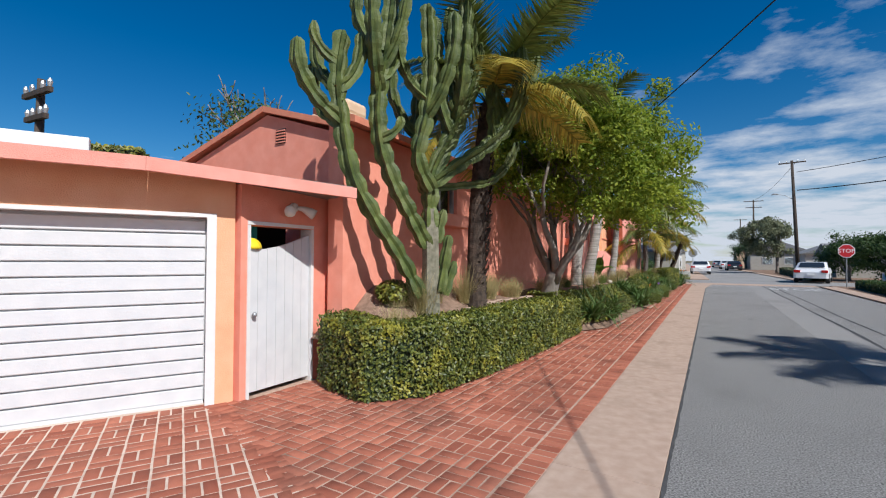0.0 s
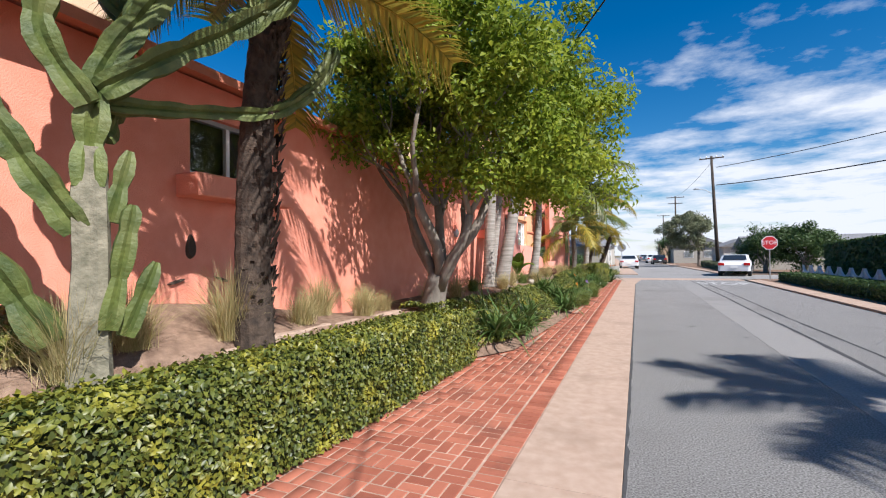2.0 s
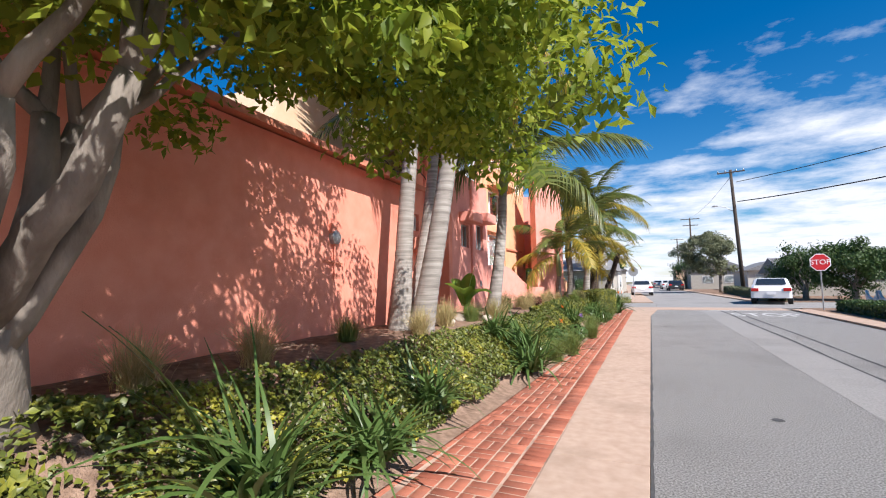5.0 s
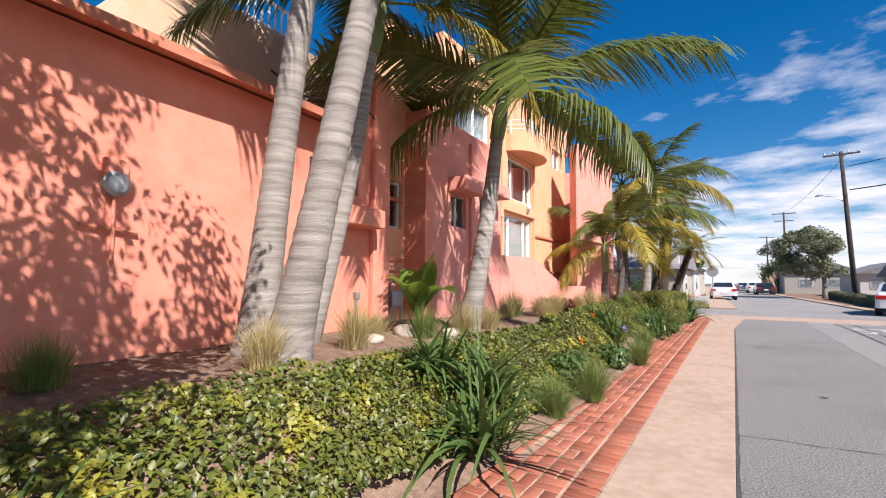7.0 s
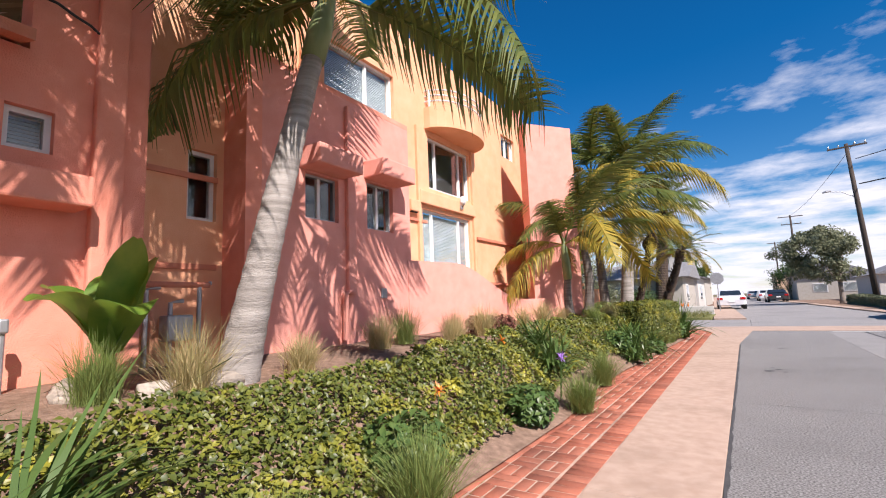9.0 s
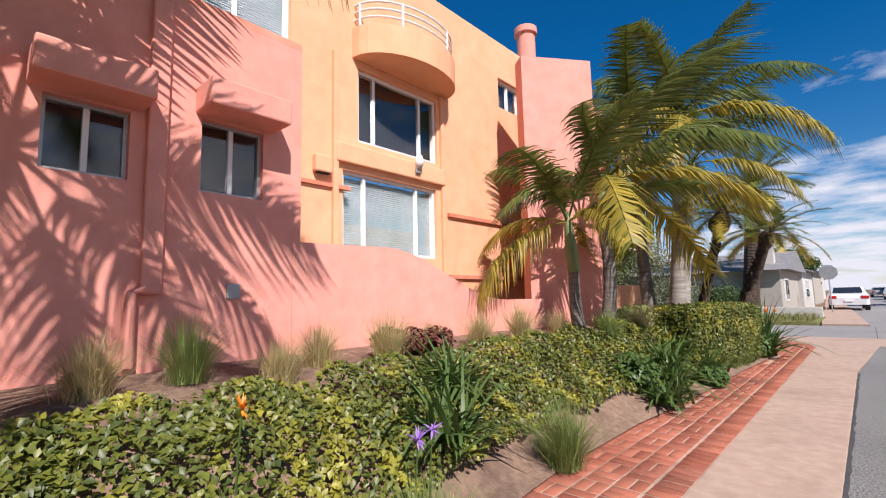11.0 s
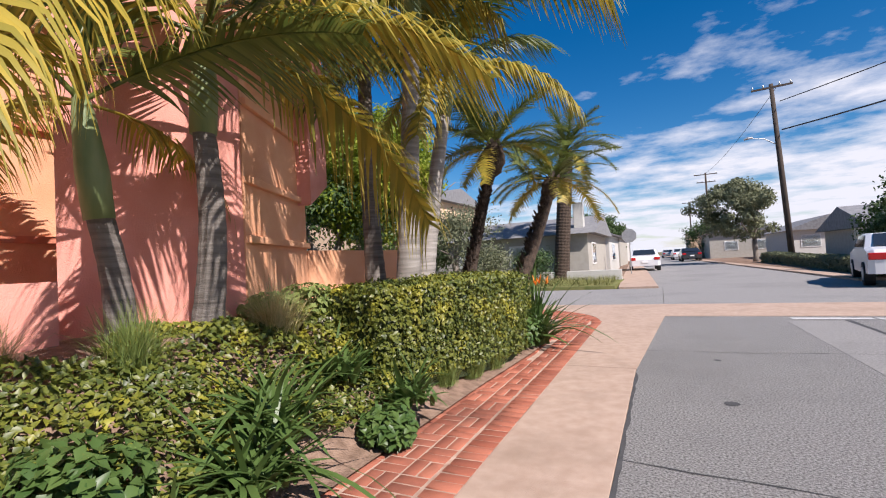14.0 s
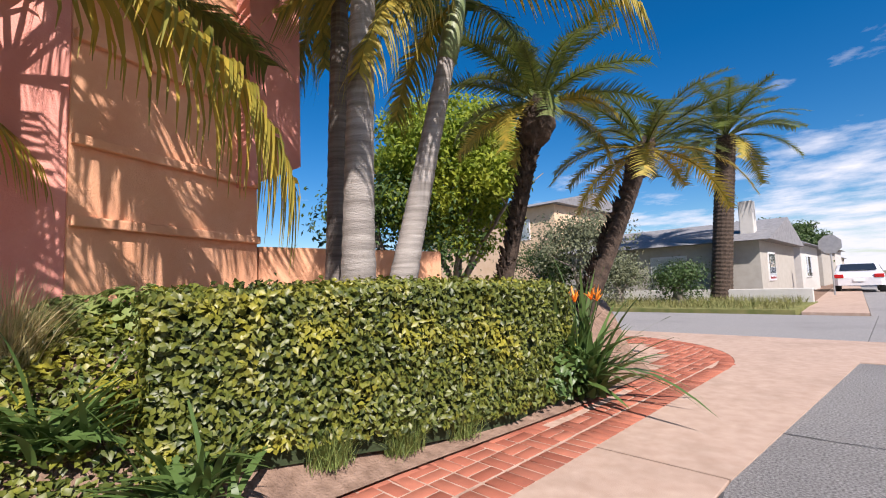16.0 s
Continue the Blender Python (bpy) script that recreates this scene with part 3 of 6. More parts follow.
# garage roof, whose long eave runs on over the garden gate
def sloped_box(bm, s0, s1, y0, y1, za, zb, ta, tb):
    """A block along a wall whose underside and top change from s0 to s1."""
    vs = [bm.verts.new(p) for p in ((s0, y0, za), (s1, y0, zb), (s1, y1, zb), (s0, y1, za), (s0, y0, ta), (s1, y0, tb), (s1, y1, tb), (s0, y1, ta))]
    for q in ((0, 3, 2, 1), (4, 5, 6, 7), (0, 1, 5, 4), (1, 2, 6, 5), (2, 3, 7, 6), (3, 0, 4, 7)):
        bm.faces.new([vs[i] for i in q])
bm = bmesh.new()
sloped_box(bm, -0.4, 6.2, -0.30, 4.5, 2.44, 2.44, 2.50, 2.50)
sloped_box(bm, 6.204, 8.22, -0.30, 1.9, 2.44, 2.33, 2.50, 2.39)
garage_roof = thing("garage_roof", bm, ROOFING, "flat gravelled garage roof with a pale pink overhanging edge", "roof", kind="structure", m=GAR)
bm = bmesh.new()
sloped_box(bm, -0.4, 6.2, -0.35, -0.302, 2.38, 2.37, 2.515, 2.50)
sloped_box(bm, 6.202, 8.25, -0.35, -0.302, 2.37, 2.25, 2.50, 2.37)
part("fascia", bm, PINK_PALE, garage_roof, "pale pink fascia board")
thing("garage_roof_edge", boxed(-0.3, 5.6, 0.9, 1.02, 2.505, 2.88, bevel=0.01), WHITE_TRIM, "white raised gravel stop on the garage roof", "roof edge", kind="structure", m=GAR)

# long pink wing beside the street
A = wall_frame(-3.75, 2.15, 1.9)
holes = [(2.15, 3.2, 2.36, 2.97), (11.62, 11.94, 2.50, 2.84), (12.18, 12.48, 2.50, 2.84)]
wall("wall_front", A, 13.15, -0.2, 3.30, PINK, holes, 0.25, label="long pink stucco house wall with leaf shadows")
window("window_1", A, 2.15, 3.2, 2.36, 2.97, "dark sliding window with a white middle bar", frame_mat=METAL)
window("window_2", A, 11.62, 11.94, 2.50, 2.84, "small white framed window over a ledge", (), blind=True)
window("window_3", A, 12.18, 12.48, 2.50, 2.84, "small white framed window over a ledge", (), blind=True)
def ledge(m, s0, s1, z0, z1, d, label="pink stucco window box ledge"):
    return thing("window_ledge", boxed(s0, s1, -d, 0.05, z0, z1, bevel=0.02), PINK, label, "ledge", kind="structure", m=m)
ledge(A, 2.0, 3.3, 2.12, 2.34, 0.28)
ledge(A, 11.5, 12.65, 2.06, 2.30, 0.34)
# roof over the wing
bm = bmesh.new()
v0 = [bm.verts.new(p) for p in ((0.70, -0.30, 3.235), (12.25, -0.30, 3.235), (12.25, 2.4, 4.02), (0.70, 2.4, 4.02), (0.70, -0.30, 3.325), (12.25, -0.30, 3.325), (12.25, 2.4, 4.12), (0.70, 2.4, 4.12))]
for q in ((0, 3, 2, 1), (4, 5, 6, 7), (0, 1, 5, 4), (3, 7, 6, 2), (0, 4, 7, 3), (1, 2, 6, 5)):
    bm.faces.new([v0[i] for i in q])
vb = [bm.verts.new(p) for p in ((0.70, 2.405, 4.02), (12.25, 2.405, 4.02), (12.25, 5.2, 3.2), (0.70, 5.2, 3.2), (0.70, 2.405, 4.12), (12.25, 2.405, 4.12), (12.25, 5.2, 3.3), (0.70, 5.2, 3.3))]
for q in ((0, 3, 2, 1), (4, 5, 6, 7), (0, 1, 5, 4), (3, 7, 6, 2), (0, 4, 7, 3), (1, 2, 6, 5)):
    bm.faces.new([vb[i] for i in q])
vc = [bm.verts.new((x, y, 3.235 + (y + 0.30) * 0.29 + dz)) for dz in (0.0, 0.085) for x, y in ((-0.14, -0.30), (0.698, -0.30), (0.698, 0.40), (-0.14, 0.40))]
for q in ((0, 3, 2, 1), (4, 5, 6, 7), (0, 1, 5, 4), (1, 2, 6, 5), (2, 3, 7, 6), (3, 0, 4, 7)):
    bm.faces.new([vc[i] for i in q])
thing("roof", bm, TERRA, "low reddish gable roof with a thin eave", "roof", kind="structure", m=A)
# gable end
bm = bmesh.new()
outline = [(0, -0.1), (0, 3.30), (2.14, 3.99), (4.7, 3.20), (4.7, -0.1)]
f_ = [bm.verts.new((0.0, yy, zz)) for yy, zz in outline]; g_ = [bm.verts.new((0.22, yy, zz)) for yy, zz in outline]
bm.faces.new(f_); bm.faces.new(list(reversed(g_)))
for i in range(5):
    bm.faces.new((f_[i], f_[(i + 1) % 5], g_[(i + 1) % 5], g_[i]))
thing("wall_gable", bm, PINK, "pink stucco gable end above the garage", "wall", kind="structure", m=A @ pose(0.80, 0.26, 0))
vent = thing("gable_vent", None, None, "small dark louvred gable vent", "vent", m=A @ pose(0.79, 1.95, 3.46))
# backing painted near-black as the shade between the slats
part("backing", boxed(0.0, 0.01, 0, 0.22, 0, 0.24), SHADE_BLACK, vent)
for k in range(5):
    part("slat", boxed(-0.015, 0.008, 0.0, 0.22, 0.01 + k * 0.048, 0.03 + k * 0.048), PINK, vent)
ch = thing("chimney", None, None, "cream stucco chimney with a round arched cap", "chimney", m=A @ pose(2.3, 1.9, 3.72))
bm = bmesh.new(); box(bm, -0.55, 0.45, -0.3, 0.45, 0, 0.55, bevel=0.03); part("stack", bm, CREAM, ch)
bm = bmesh.new(); box(bm, -0.3, 0.3, -0.22, 0.36, 0.55, 0.85, bevel=0.08); part("cap", bm, CREAM, ch)

# tall pink end of the wing
wall("wall_front_tall", A @ pose(12.3, 0.004, 0), 0.86, 3.30, 4.35, PINK, thick=0.25, label="raised pink stucco end of the wing")
thing("pilaster", boxed(12.72, 12.95, -0.09, 0.0, -0.1, 4.2, bevel=0.02), PINK, "pink stucco pilaster pipe chase", "pilaster", kind="structure", m=A)
# upper storey set back behind the wing
U = wall_frame(-5.9, 12.1, 1.9)
bm = bmesh.new()
prism(bm, [(0, -3.0), (0, -3.95), (0.7, -5.3), (3.5, -5.3), (3.5, -3.0)], 0.0, 2.4)
bmesh.ops.transform(bm, matrix=pose(0, 0, 0, -90, 0, 0), verts=bm.verts)
bmesh.ops.recalc_face_normals(bm, faces=bm.faces)
thing("wall_upper", bm, CREAM, "cream stucco upper storey with a sloping end", "wall", kind="structure", m=U)
thing("stucco_band", boxed(0.35, 3.5, -0.05, -0.003, 4.05, 4.2, bevel=0.02), CREAM, "cream stucco band on the upper storey", "band", kind="structure", m=U)
rail = thing("roof_rail", None, None, "white slatted rail on the upper storey's roof", "railing", m=U @ pose(1.9, 0.1, 5.3))
for z in (0.08, 0.5):
    part("rail", boxed(0, 1.3, -0.02, 0.02, z, z + 0.04), WHITE_TRIM, rail)
for k in range(11):
    part("bar", boxed(k * 0.127, k * 0.127 + 0.03, -0.012, 0.012, 0.0, 0.52), WHITE_TRIM, rail)
# recess between the wing and the bay
R = wall_frame(-4.70, 15.2, 0)
wall("wall_recess", R, 2.2, -0.2, 5.8, ORANGE, [(0.72, 1.05, 2.25, 3.05)], 0.22, label="orange stucco wall in a recess")
window("window_4", R, 0.72, 1.05, 2.25, 3.05, "narrow dark recessed window", ())
wall("wall_wing_end", wall_frame(-4.17, 15.29, 90), 0.5, -0.2, 4.35, PINK, thick=0.2, label="pink end wall of the wing")
for z in (1.7, 2.7):
    thing("stucco_band", boxed(0.0, 1.05, -0.03, 0.0, z, z + 0.06), TERRA, "reddish raised stucco band", "band", kind="structure", m=R)
# bay with two windows under boxed awnings
B = wall_frame(-4.26, 16.35, 1.5)
wall("wall_bay", B, 3.05, -0.2, 4.22, PINK_PALE, [(0.82, 1.40, 2.38, 2.98), (1.98, 2.60, 2.38, 3.10)], 0.25, label="pale pink stucco bay with two windows")
window("window_5", B, 0.82, 1.40, 2.38, 2.98, "sliding window with a white middle bar", frame_mat=METAL, fw=0.03)
window("window_6", B, 1.98, 2.60, 2.38, 3.10, "sliding window with a white middle bar", frame_mat=METAL, fw=0.03)
for s0, s1, z in ((0.72, 1.50, 3.01), (1.92, 2.72, 3.13)):
    thing("window_hood", boxed(s0, s1, -0.38, 0.04, z, z + 0.26, bevel=0.02), PINK_PALE, "boxed pink stucco hood over a window", "window hood", kind="structure", m=B)
wall("wall_bay_side", wall_frame(-4.74, 16.33, -90), 0.48, -0.2, 4.22, PINK, thick=0.2, label="pink side wall of the bay")
thing("bay_roof", boxed(0, 3.05, 0.0, 1.0, 4.222, 4.30), PINK, "flat top of the pink bay", "roof", kind="structure", m=B)
bm = bmesh.new()
box(bm, 1.52, 1.68, -0.07, 0, 1.4, 4.1, bevel=0.015)
thing("pilaster", bm, PINK_PALE, "pale pink stucco pipe chase", "pilaster", kind="structure", m=B)
bm = bmesh.new(); tube(bm, [(1.45, -0.06, 0.8), (1.45, -0.06, 1.42), (1.6, -0.06, 1.45)], [0.045] * 3, 10)
thing("drain_pipe", bm, PINK_PALE, "painted pink drain pipe", "pipe", m=B)
thing("wall_plaque", boxed(2.25, 2.38, -0.025, 0, 1.35, 1.5, bevel=0.01), METAL, "small grey fish-shaped wall ornament", "ornament", m=B)
# orange facade
O = wall_frame(-4.62, 17.4, 0)
wall("wall_orange", O, 7.6, -0.2, 6.1, ORANGE, [(0.4, 2.0, 4.4, 5.3), (2.75, 4.50, 1.92, 3.02), (3.0, 4.55, 3.45, 4.5), (6.3, 7.1, 4.95, 5.55)], 0.25, label="tall orange stucco facade with stepped top",
     top=lambda s: 6.3)
window("window_7", O, 0.4, 2.0, 4.4, 5.3, "large upper sliding window", (0.6,), frame_mat=WHITE_TRIM, blind=True)
window("window_8", O, 2.75, 4.50, 1.92, 3.02, "large three-light window with closed blinds", (0.22, 0.78), blind=True, inset=0.05)
window("window_9", O, 3.0, 4.55, 3.45, 4.5, "large dark three-light window under a balcony", (0.2, 0.78), inset=0.05)
window("window_10", O, 6.3, 7.1, 4.95, 5.55, "small upper sliding window", (0.5,))
thing("stucco_band", boxed(2.62, 4.65, -0.08, 0.03, 3.1, 3.36, bevel=0.02), ORANGE, "orange stucco band between windows", "band", kind="structure", m=O)
for s in (2.58, 4.6):
    thing("stucco_pier", boxed(s, s + 0.08, -0.06, 0.03, 1.5, 4.6, bevel=0.015), ORANGE, "slim orange stucco pier", "pier", kind="structure", m=O)
bal = thing("balcony", None, None, "rounded orange stucco balcony with white rail", "balcony", kind="structure", m=O @ pose(3.85, 0, 4.62))
bm = bmesh.new()
prism(bm, [(-0.95, 0.1)] + [(-0.95 * math.cos(radians(a)), -0.62 * math.sin(radians(a))) for a in range(0, 181, 12)] + [(0.95, 0.1)], 0, 0.42)
part("parapet", bm, ORANGE, bal)
for h in (0.55, 0.66, 0.77):
    bm = bmesh.new(); tube(bm, [(-0.9 * math.cos(radians(a)), -0.57 * math.sin(radians(a)), h) for a in range(0, 181, 12)], [0.016] * 16, 8)
    part("rail", bm, WHITE_TRIM, bal)
for a in (10, 60, 120, 170):
    bm = bmesh.new(); x, yy = -0.9 * math.cos(radians(a)), -0.57 * math.sin(radians(a)); tube(bm, [(x, yy, 0.40), (x, yy, 0.78)], [0.02] * 2, 8)
    part("post", bm, WHITE_TRIM, bal)
cam_ = thing("security_light", None, None, "white wall light between two windows", "lamp", m=O @ pose(4.02, 0, 3.32))
part("bracket", boxed(-0.05, 0.05, -0.12, -0.06, -0.14, -0.05, bevel=0.01), METAL, cam_)
bm = bmesh.new(); tube(bm, [(0, -0.1, -0.06), (0, -0.14, 0.02), (0, -0.13, 0.12)], [0.05, 0.07, 0.045], 12); part("housing", bm, WHITE_TRIM, cam_, smooth=True)
vt = thing("wall_vent", None, None, "dark hooded wall vent", "vent", m=O @ pose(2.3, 0, 2.9))
# the plate under the hood is painted near-black for the shade inside
part("hood", boxed(0, 0.24, -0.10, 0, 0.0, 0.22, bevel=0.02), ORANGE, vt); part("opening", boxed(0.03, 0.21, -0.085, -0.02, -0.012, 0.0), SHADE_BLACK, vt)
thing("stucco_band", boxed(1.95, 2.85, -0.04, 0.02, 2.74, 2.79), TERRA, "thin reddish stucco band", "band", kind="structure", m=O)
for z in (2.62, 1.62):
    thing("stucco_band", boxed(4.75, 6.9, -0.05, 0.02, z, z + 0.06), TERRA, "thin reddish stucco band", "band", kind="structure", m=O)
bm = bmesh.new(); tube(bm, [(-4.75, 25.0, 5.6), (-4.75, 25.0, 7.0), (-4.75, 25.0, 7.02), (-4.75, 25.0, 7.16)], [0.2, 0.2, 0.25, 0.25], 20)
thing("flue", bm, PINK_PALE, "round pink stucco flue with a dark cap", "chimney")
# low curved pink garden wall
bm = bmesh.new()
N = 24
line = []
for i in range(N + 1):
    u = i / N
    yy = 19.3 + 3.7 * u
    xx = -4.325 + 0.905 * u ** 1.5
    zt = 1.97 if u < 0.32 else 1.97 - 0.70 * (lambda k: k * k * (3 - 2 * k))(min(1, (u - 0.32) / 0.5))
    line.append((xx, yy, zt))
quads = []
for xx, yy, zt in line:
    quads.append([bm.verts.new(p) for p in ((xx, yy, 0), (xx, yy, zt), (xx - 0.16, yy, zt), (xx - 0.16, yy, 0))])
for a, b in zip(quads, quads[1:]):
    for k in range(4):
        bm.faces.new((a[k], b[k], b[(k + 1) % 4], a[(k + 1) % 4]))
bm.faces.new(quads[0]); bm.faces.new(list(reversed(quads[-1])))
bmesh.ops.recalc_face_normals(bm, faces=bm.faces)
thing("garden_wall", bm, PINK_PALE, "low pale pink stucco wall with a swooping top", "wall", kind="structure")
# tall pink pier and the orange corner
wall("wall_pier", wall_frame(-3.72, 23.13, -36.5), 1.28, 0.0, 5.4, PINK_PALE, thick=0.3, label="tall pink stucco pier wall")
C = wall_frame(-2.95, 24.17, 24)
wall("wall_corner", C, 1.6, 0.0, 4.6, ORANGE, thick=0.3, label="orange stucco corner wall with raised bands")
for z in (1.52, 2.05, 2.75):
    thing("stucco_band", boxed(0.0, 1.6, -0.05, 0.0, z, z + 0.07, bevel=0.01), ORANGE, "raised orange stucco band", "band", kind="structure", m=C)
bm = bmesh.new()
sloped_box(bm, 1.35, 2.05, -0.16, 2.2, 2.02, 2.36, 5.0, 5.0)
thing("tower_bay", bm, PINK_PALE, "pale pink stucco bay overhanging the corner", "bay", kind="structure", m=C)
wall("wall_corner_low", wall_frame(-3.62, 25.66, -4), 2.3, 0.0, 1.5, ORANGE, thick=0.2, label="low orange stucco garden wall")
# closing walls and roofs so that no gap shows
bm = bmesh.new()
box(bm, -11, -9.5, -6, 26, 0, 3.3)
thing("wall_back", bm, PINK, "plain pink back wall closing the house", "wall", kind="structure")
thing("roof_upper", boxed(-9.4, -4.65, 17.0, 25.0, 5.9, 6.0), ROOFING, "flat grey upper roof", "roof", kind="structure")
# pale stone edging of the raised bed
edge = thing("bed_edging", None, None, "pale stone edging of the raised bed", "edging", kind="structure")
erng = random.Random(4)
y = 2.5
while y < 7.4:
    x = -2.86 - 0.01 * (y - 2.5)
    L = erng.uniform(0.38, 0.55)
    part("edging_stone", boxed(-0.06, 0.06, 0, L - 0.012, -0.12, 0.03 + erng.uniform(-0.01, 0.015), bevel=0.015), CONCRETE, edge, m=pose(x + erng.uniform(-0.01, 0.01), y, bed_z(x, y) - 0.03, 0, 0, erng.uniform(-2, 2) + 1))
    y += L
# small wall ornaments
def ornament(label, s, z, w, h, rot):
    bm = bmesh.new()
    ring = [(w * math.cos(a) * (1 - 0.35 * math.sin(a)), h * math.sin(a)) for a in [k * math.pi / 8 for k in range(16)]]
    lo = [bm.verts.new((x, 0, zz)) for x, zz in ring]; hi = [bm.verts.new((x * 0.8, -0.03, zz * 0.85)) for x, zz in ring]
    bm.faces.new(hi)
    for k in range(16):
        bm.faces.new((lo[k], lo[(k + 1) % 16], hi[(k + 1) % 16], hi[k]))
    bmesh.ops.recalc_face_normals(bm, faces=bm.faces)
    thing("wall_ornament", bm, POLE_WOOD, label, "ornament", m=A @ pose(s, 0, z, 0, rot, 0))
ornament("grey metal leaf ornament on the pink wall", 2.15, 1.66, 0.05, 0.12, 0)
ornament("small dark metal lizard ornament on the wall", 2.0, 1.33, 0.014, 0.09, 75)
ornament("small dark metal lizard ornament on the wall", 2.5, 1.33, 0.014, 0.09, -70)
# meters and pipes in the recess
gp = thing("pipe_assembly", None, None, "grey utility pipes and meter in the recess", "pipes", m=R @ pose(0.25, -0.25, 0.72))
for k, (x, h) in enumerate(((0.0, 0.75), (0.22, 0.62), (0.5, 0.8))):
    bm = bmesh.new(); tube(bm, [(x, 0, -0.1), (x, 0, h), (x + 0.12, 0, h + 0.02)], [0.022] * 3, 10); part("pipe", bm, METAL, gp)
part("meter_box", boxed(0.15, 0.40, -0.1, 0.08, 0.25, 0.5, bevel=0.02), METAL, gp)
bm = bmesh.new(); tube(bm, [(-0.05, 0, 0.8), (0.6, 0, 0.8)], [0.03] * 2, 10); part("top_pipe", bm, TERRA, gp)
wv = thing("standpipe", None, None, "weathered grey standpipe with valve by the wall", "pipe", m=A @ pose(12.2, -0.25, 0.70))
bm = bmesh.new(); tube(bm, [(0, 0, -0.1), (0, 0, 0.5)], [0.022] * 2, 10); part("pipe", bm, METAL, wv)
part("valve", boxed(-0.03, 0.03, -0.04, 0.04, 0.44, 0.54, bevel=0.015), METAL, wv)
# cables across the wing's top
bm = bmesh.new(); tube(bm, [(11.0 + 0.11 * i, -0.05 - 0.02 * (i % 2), 3.62 - 0.12 * math.sin(i * 0.4)) for i in range(18)], [0.012] * 18, 6)
thing("wall_cable", bm, WIRE, "dark cable strung along the pink wall", "cable", m=A)
# meter and pipes on the long wall
mt = thing("gas_meter", None, None, "round grey meter on the pink wall with its pipe", "meter", m=A @ pose(9.62, 0, 2.12))
bm = bmesh.new(); tube(bm, [(0, 0, 0), (0, -0.07, 0), (0, -0.09, 0)], [0.10, 0.10, 0.07], 20); part("dial", bm, METAL, mt, smooth=False)
part("box", boxed(-0.09, 0.09, -0.05, 0, 0.05, 0.2, bevel=0.01), PINK, mt)
bm = bmesh.new(); tube(bm, [(0, -0.03, -0.08), (0, -0.03, -0.6)], [0.015] * 2, 8); part("conduit", bm, PINK, mt)
bm = bmesh.new(); tube(bm, [(9.4, -0.03, 1.78), (9.8, -0.03, 1.75)], [0.014] * 2, 8)
thing("conduit", bm, TERRA, "thin reddish conduit on the wall", "pipe", m=A)


# ---- plants ----
def frond_mesh(length, droop, rng, mat, leaf=0.42, pairs=46, limp=0.5, stem=0.018, wide=1.0):
    """One pinnate palm frond that grows along +x from the origin and arches down."""
    pts, p, d = [], Vector((0, 0, 0)), Vector((1, 0, 0.0))
    n = 16
    for i in range(n + 1):
        pts.append(p.copy())
        f = i / n
        d = (d + Vector((0, 0, -1)) * droop / n * (0.4 + 1.6 * f)).normalized()
        p = p + d * length / n
    P = np.array([list(q) for q in pts])
    verts, faces = [], []
    def add(vs, fs):
        o = len(verts); verts.extend(vs); faces.extend([tuple(o + k for k in f) for f in fs])
    # stem as a flat three-sided rod
    for i in range(n):
        a, b = P[i], P[i + 1]
        r0, r1 = stem * (1 - 0.85 * i / n), stem * (1 - 0.85 * (i + 1) / n)
        add([a + (0, r0, 0), a + (0, -r0, 0), a + (0, 0, -r0 * 1.2), b + (0, r1, 0), b + (0, -r1, 0), b + (0, 0, -r1 * 1.2)],
            [(0, 1, 4, 3), (1, 2, 5, 4), (2, 0, 3, 5)])
    for k in range(pairs):
        f = 0.16 + 0.84 * (k + 0.5) / pairs
        i = min(n - 1, int(f * n)); u = f * n - i
        a = P[i] * (1 - u) + P[i + 1] * u
        t = P[i + 1] - P[i]; t = t / np.linalg.norm(t)
        L0 = leaf * (0.45 + 1.0 * math.sin(min(1, f * 1.05) * math.pi * 0.86)) * 0.85
        for s in (-1, 1):
            L = L0 * rng.uniform(0.8, 1.1)
            d = t * rng.uniform(0.45, 0.7) + np.array([0, s, 0.0]) + np.array([0, 0, rng.uniform(0.05, 0.3)])
            d /= np.linalg.norm(d)
            w = (0.0075 + 0.004 * rng.random()) * wide
            q, rows = a, []
            for j in range(4):
                ww = w * (1 - j / 3.2)
                rows += [q - t * ww, q + t * ww]
                d = d + np.array([0, 0, -1]) * limp * rng.uniform(0.5, 1.1) * (0.3 + 0.35 * j); d /= np.linalg.norm(d)
                q = q + d * L / 3
            add(rows, [(0, 1, 3, 2), (2, 3, 5, 4), (4, 5, 7, 6)])
    return raw_mesh(verts, faces, mat)


frng = np.random.default_rng(11)
FRONDS = [frond_mesh(1.0, dr, frng, m, leaf=0.28, pairs=76, limp=lp, stem=0.010, wide=1.05) for dr, m, lp in ((0.8, FROND, 0.6), (1.15, FROND, 0.8), (1.5, FROND, 1.0), (0.6, FROND, 0.5), (1.35, FROND_Y, 1.0), (2.0, FROND_D, 1.2))]
DATE = [frond_mesh(1.0, dr, frng, m, leaf=0.16, pairs=50, limp=lp, stem=0.012) for dr, m, lp in ((0.8, FROND, 0.15), (1.2, FROND, 0.2), (1.6, FROND, 0.3), (1.4, FROND_Y, 0.3))]

ARCH = [frond_mesh(1.0, dr, frng, m, leaf=0.28, pairs=54, limp=lp, stem=0.011, wide=1.15) for dr, m, lp in ((0.8, FROND, 1.3), (1.1, FROND, 1.6), (1.35, FROND, 1.9), (1.5, FROND_Y, 2.0))]


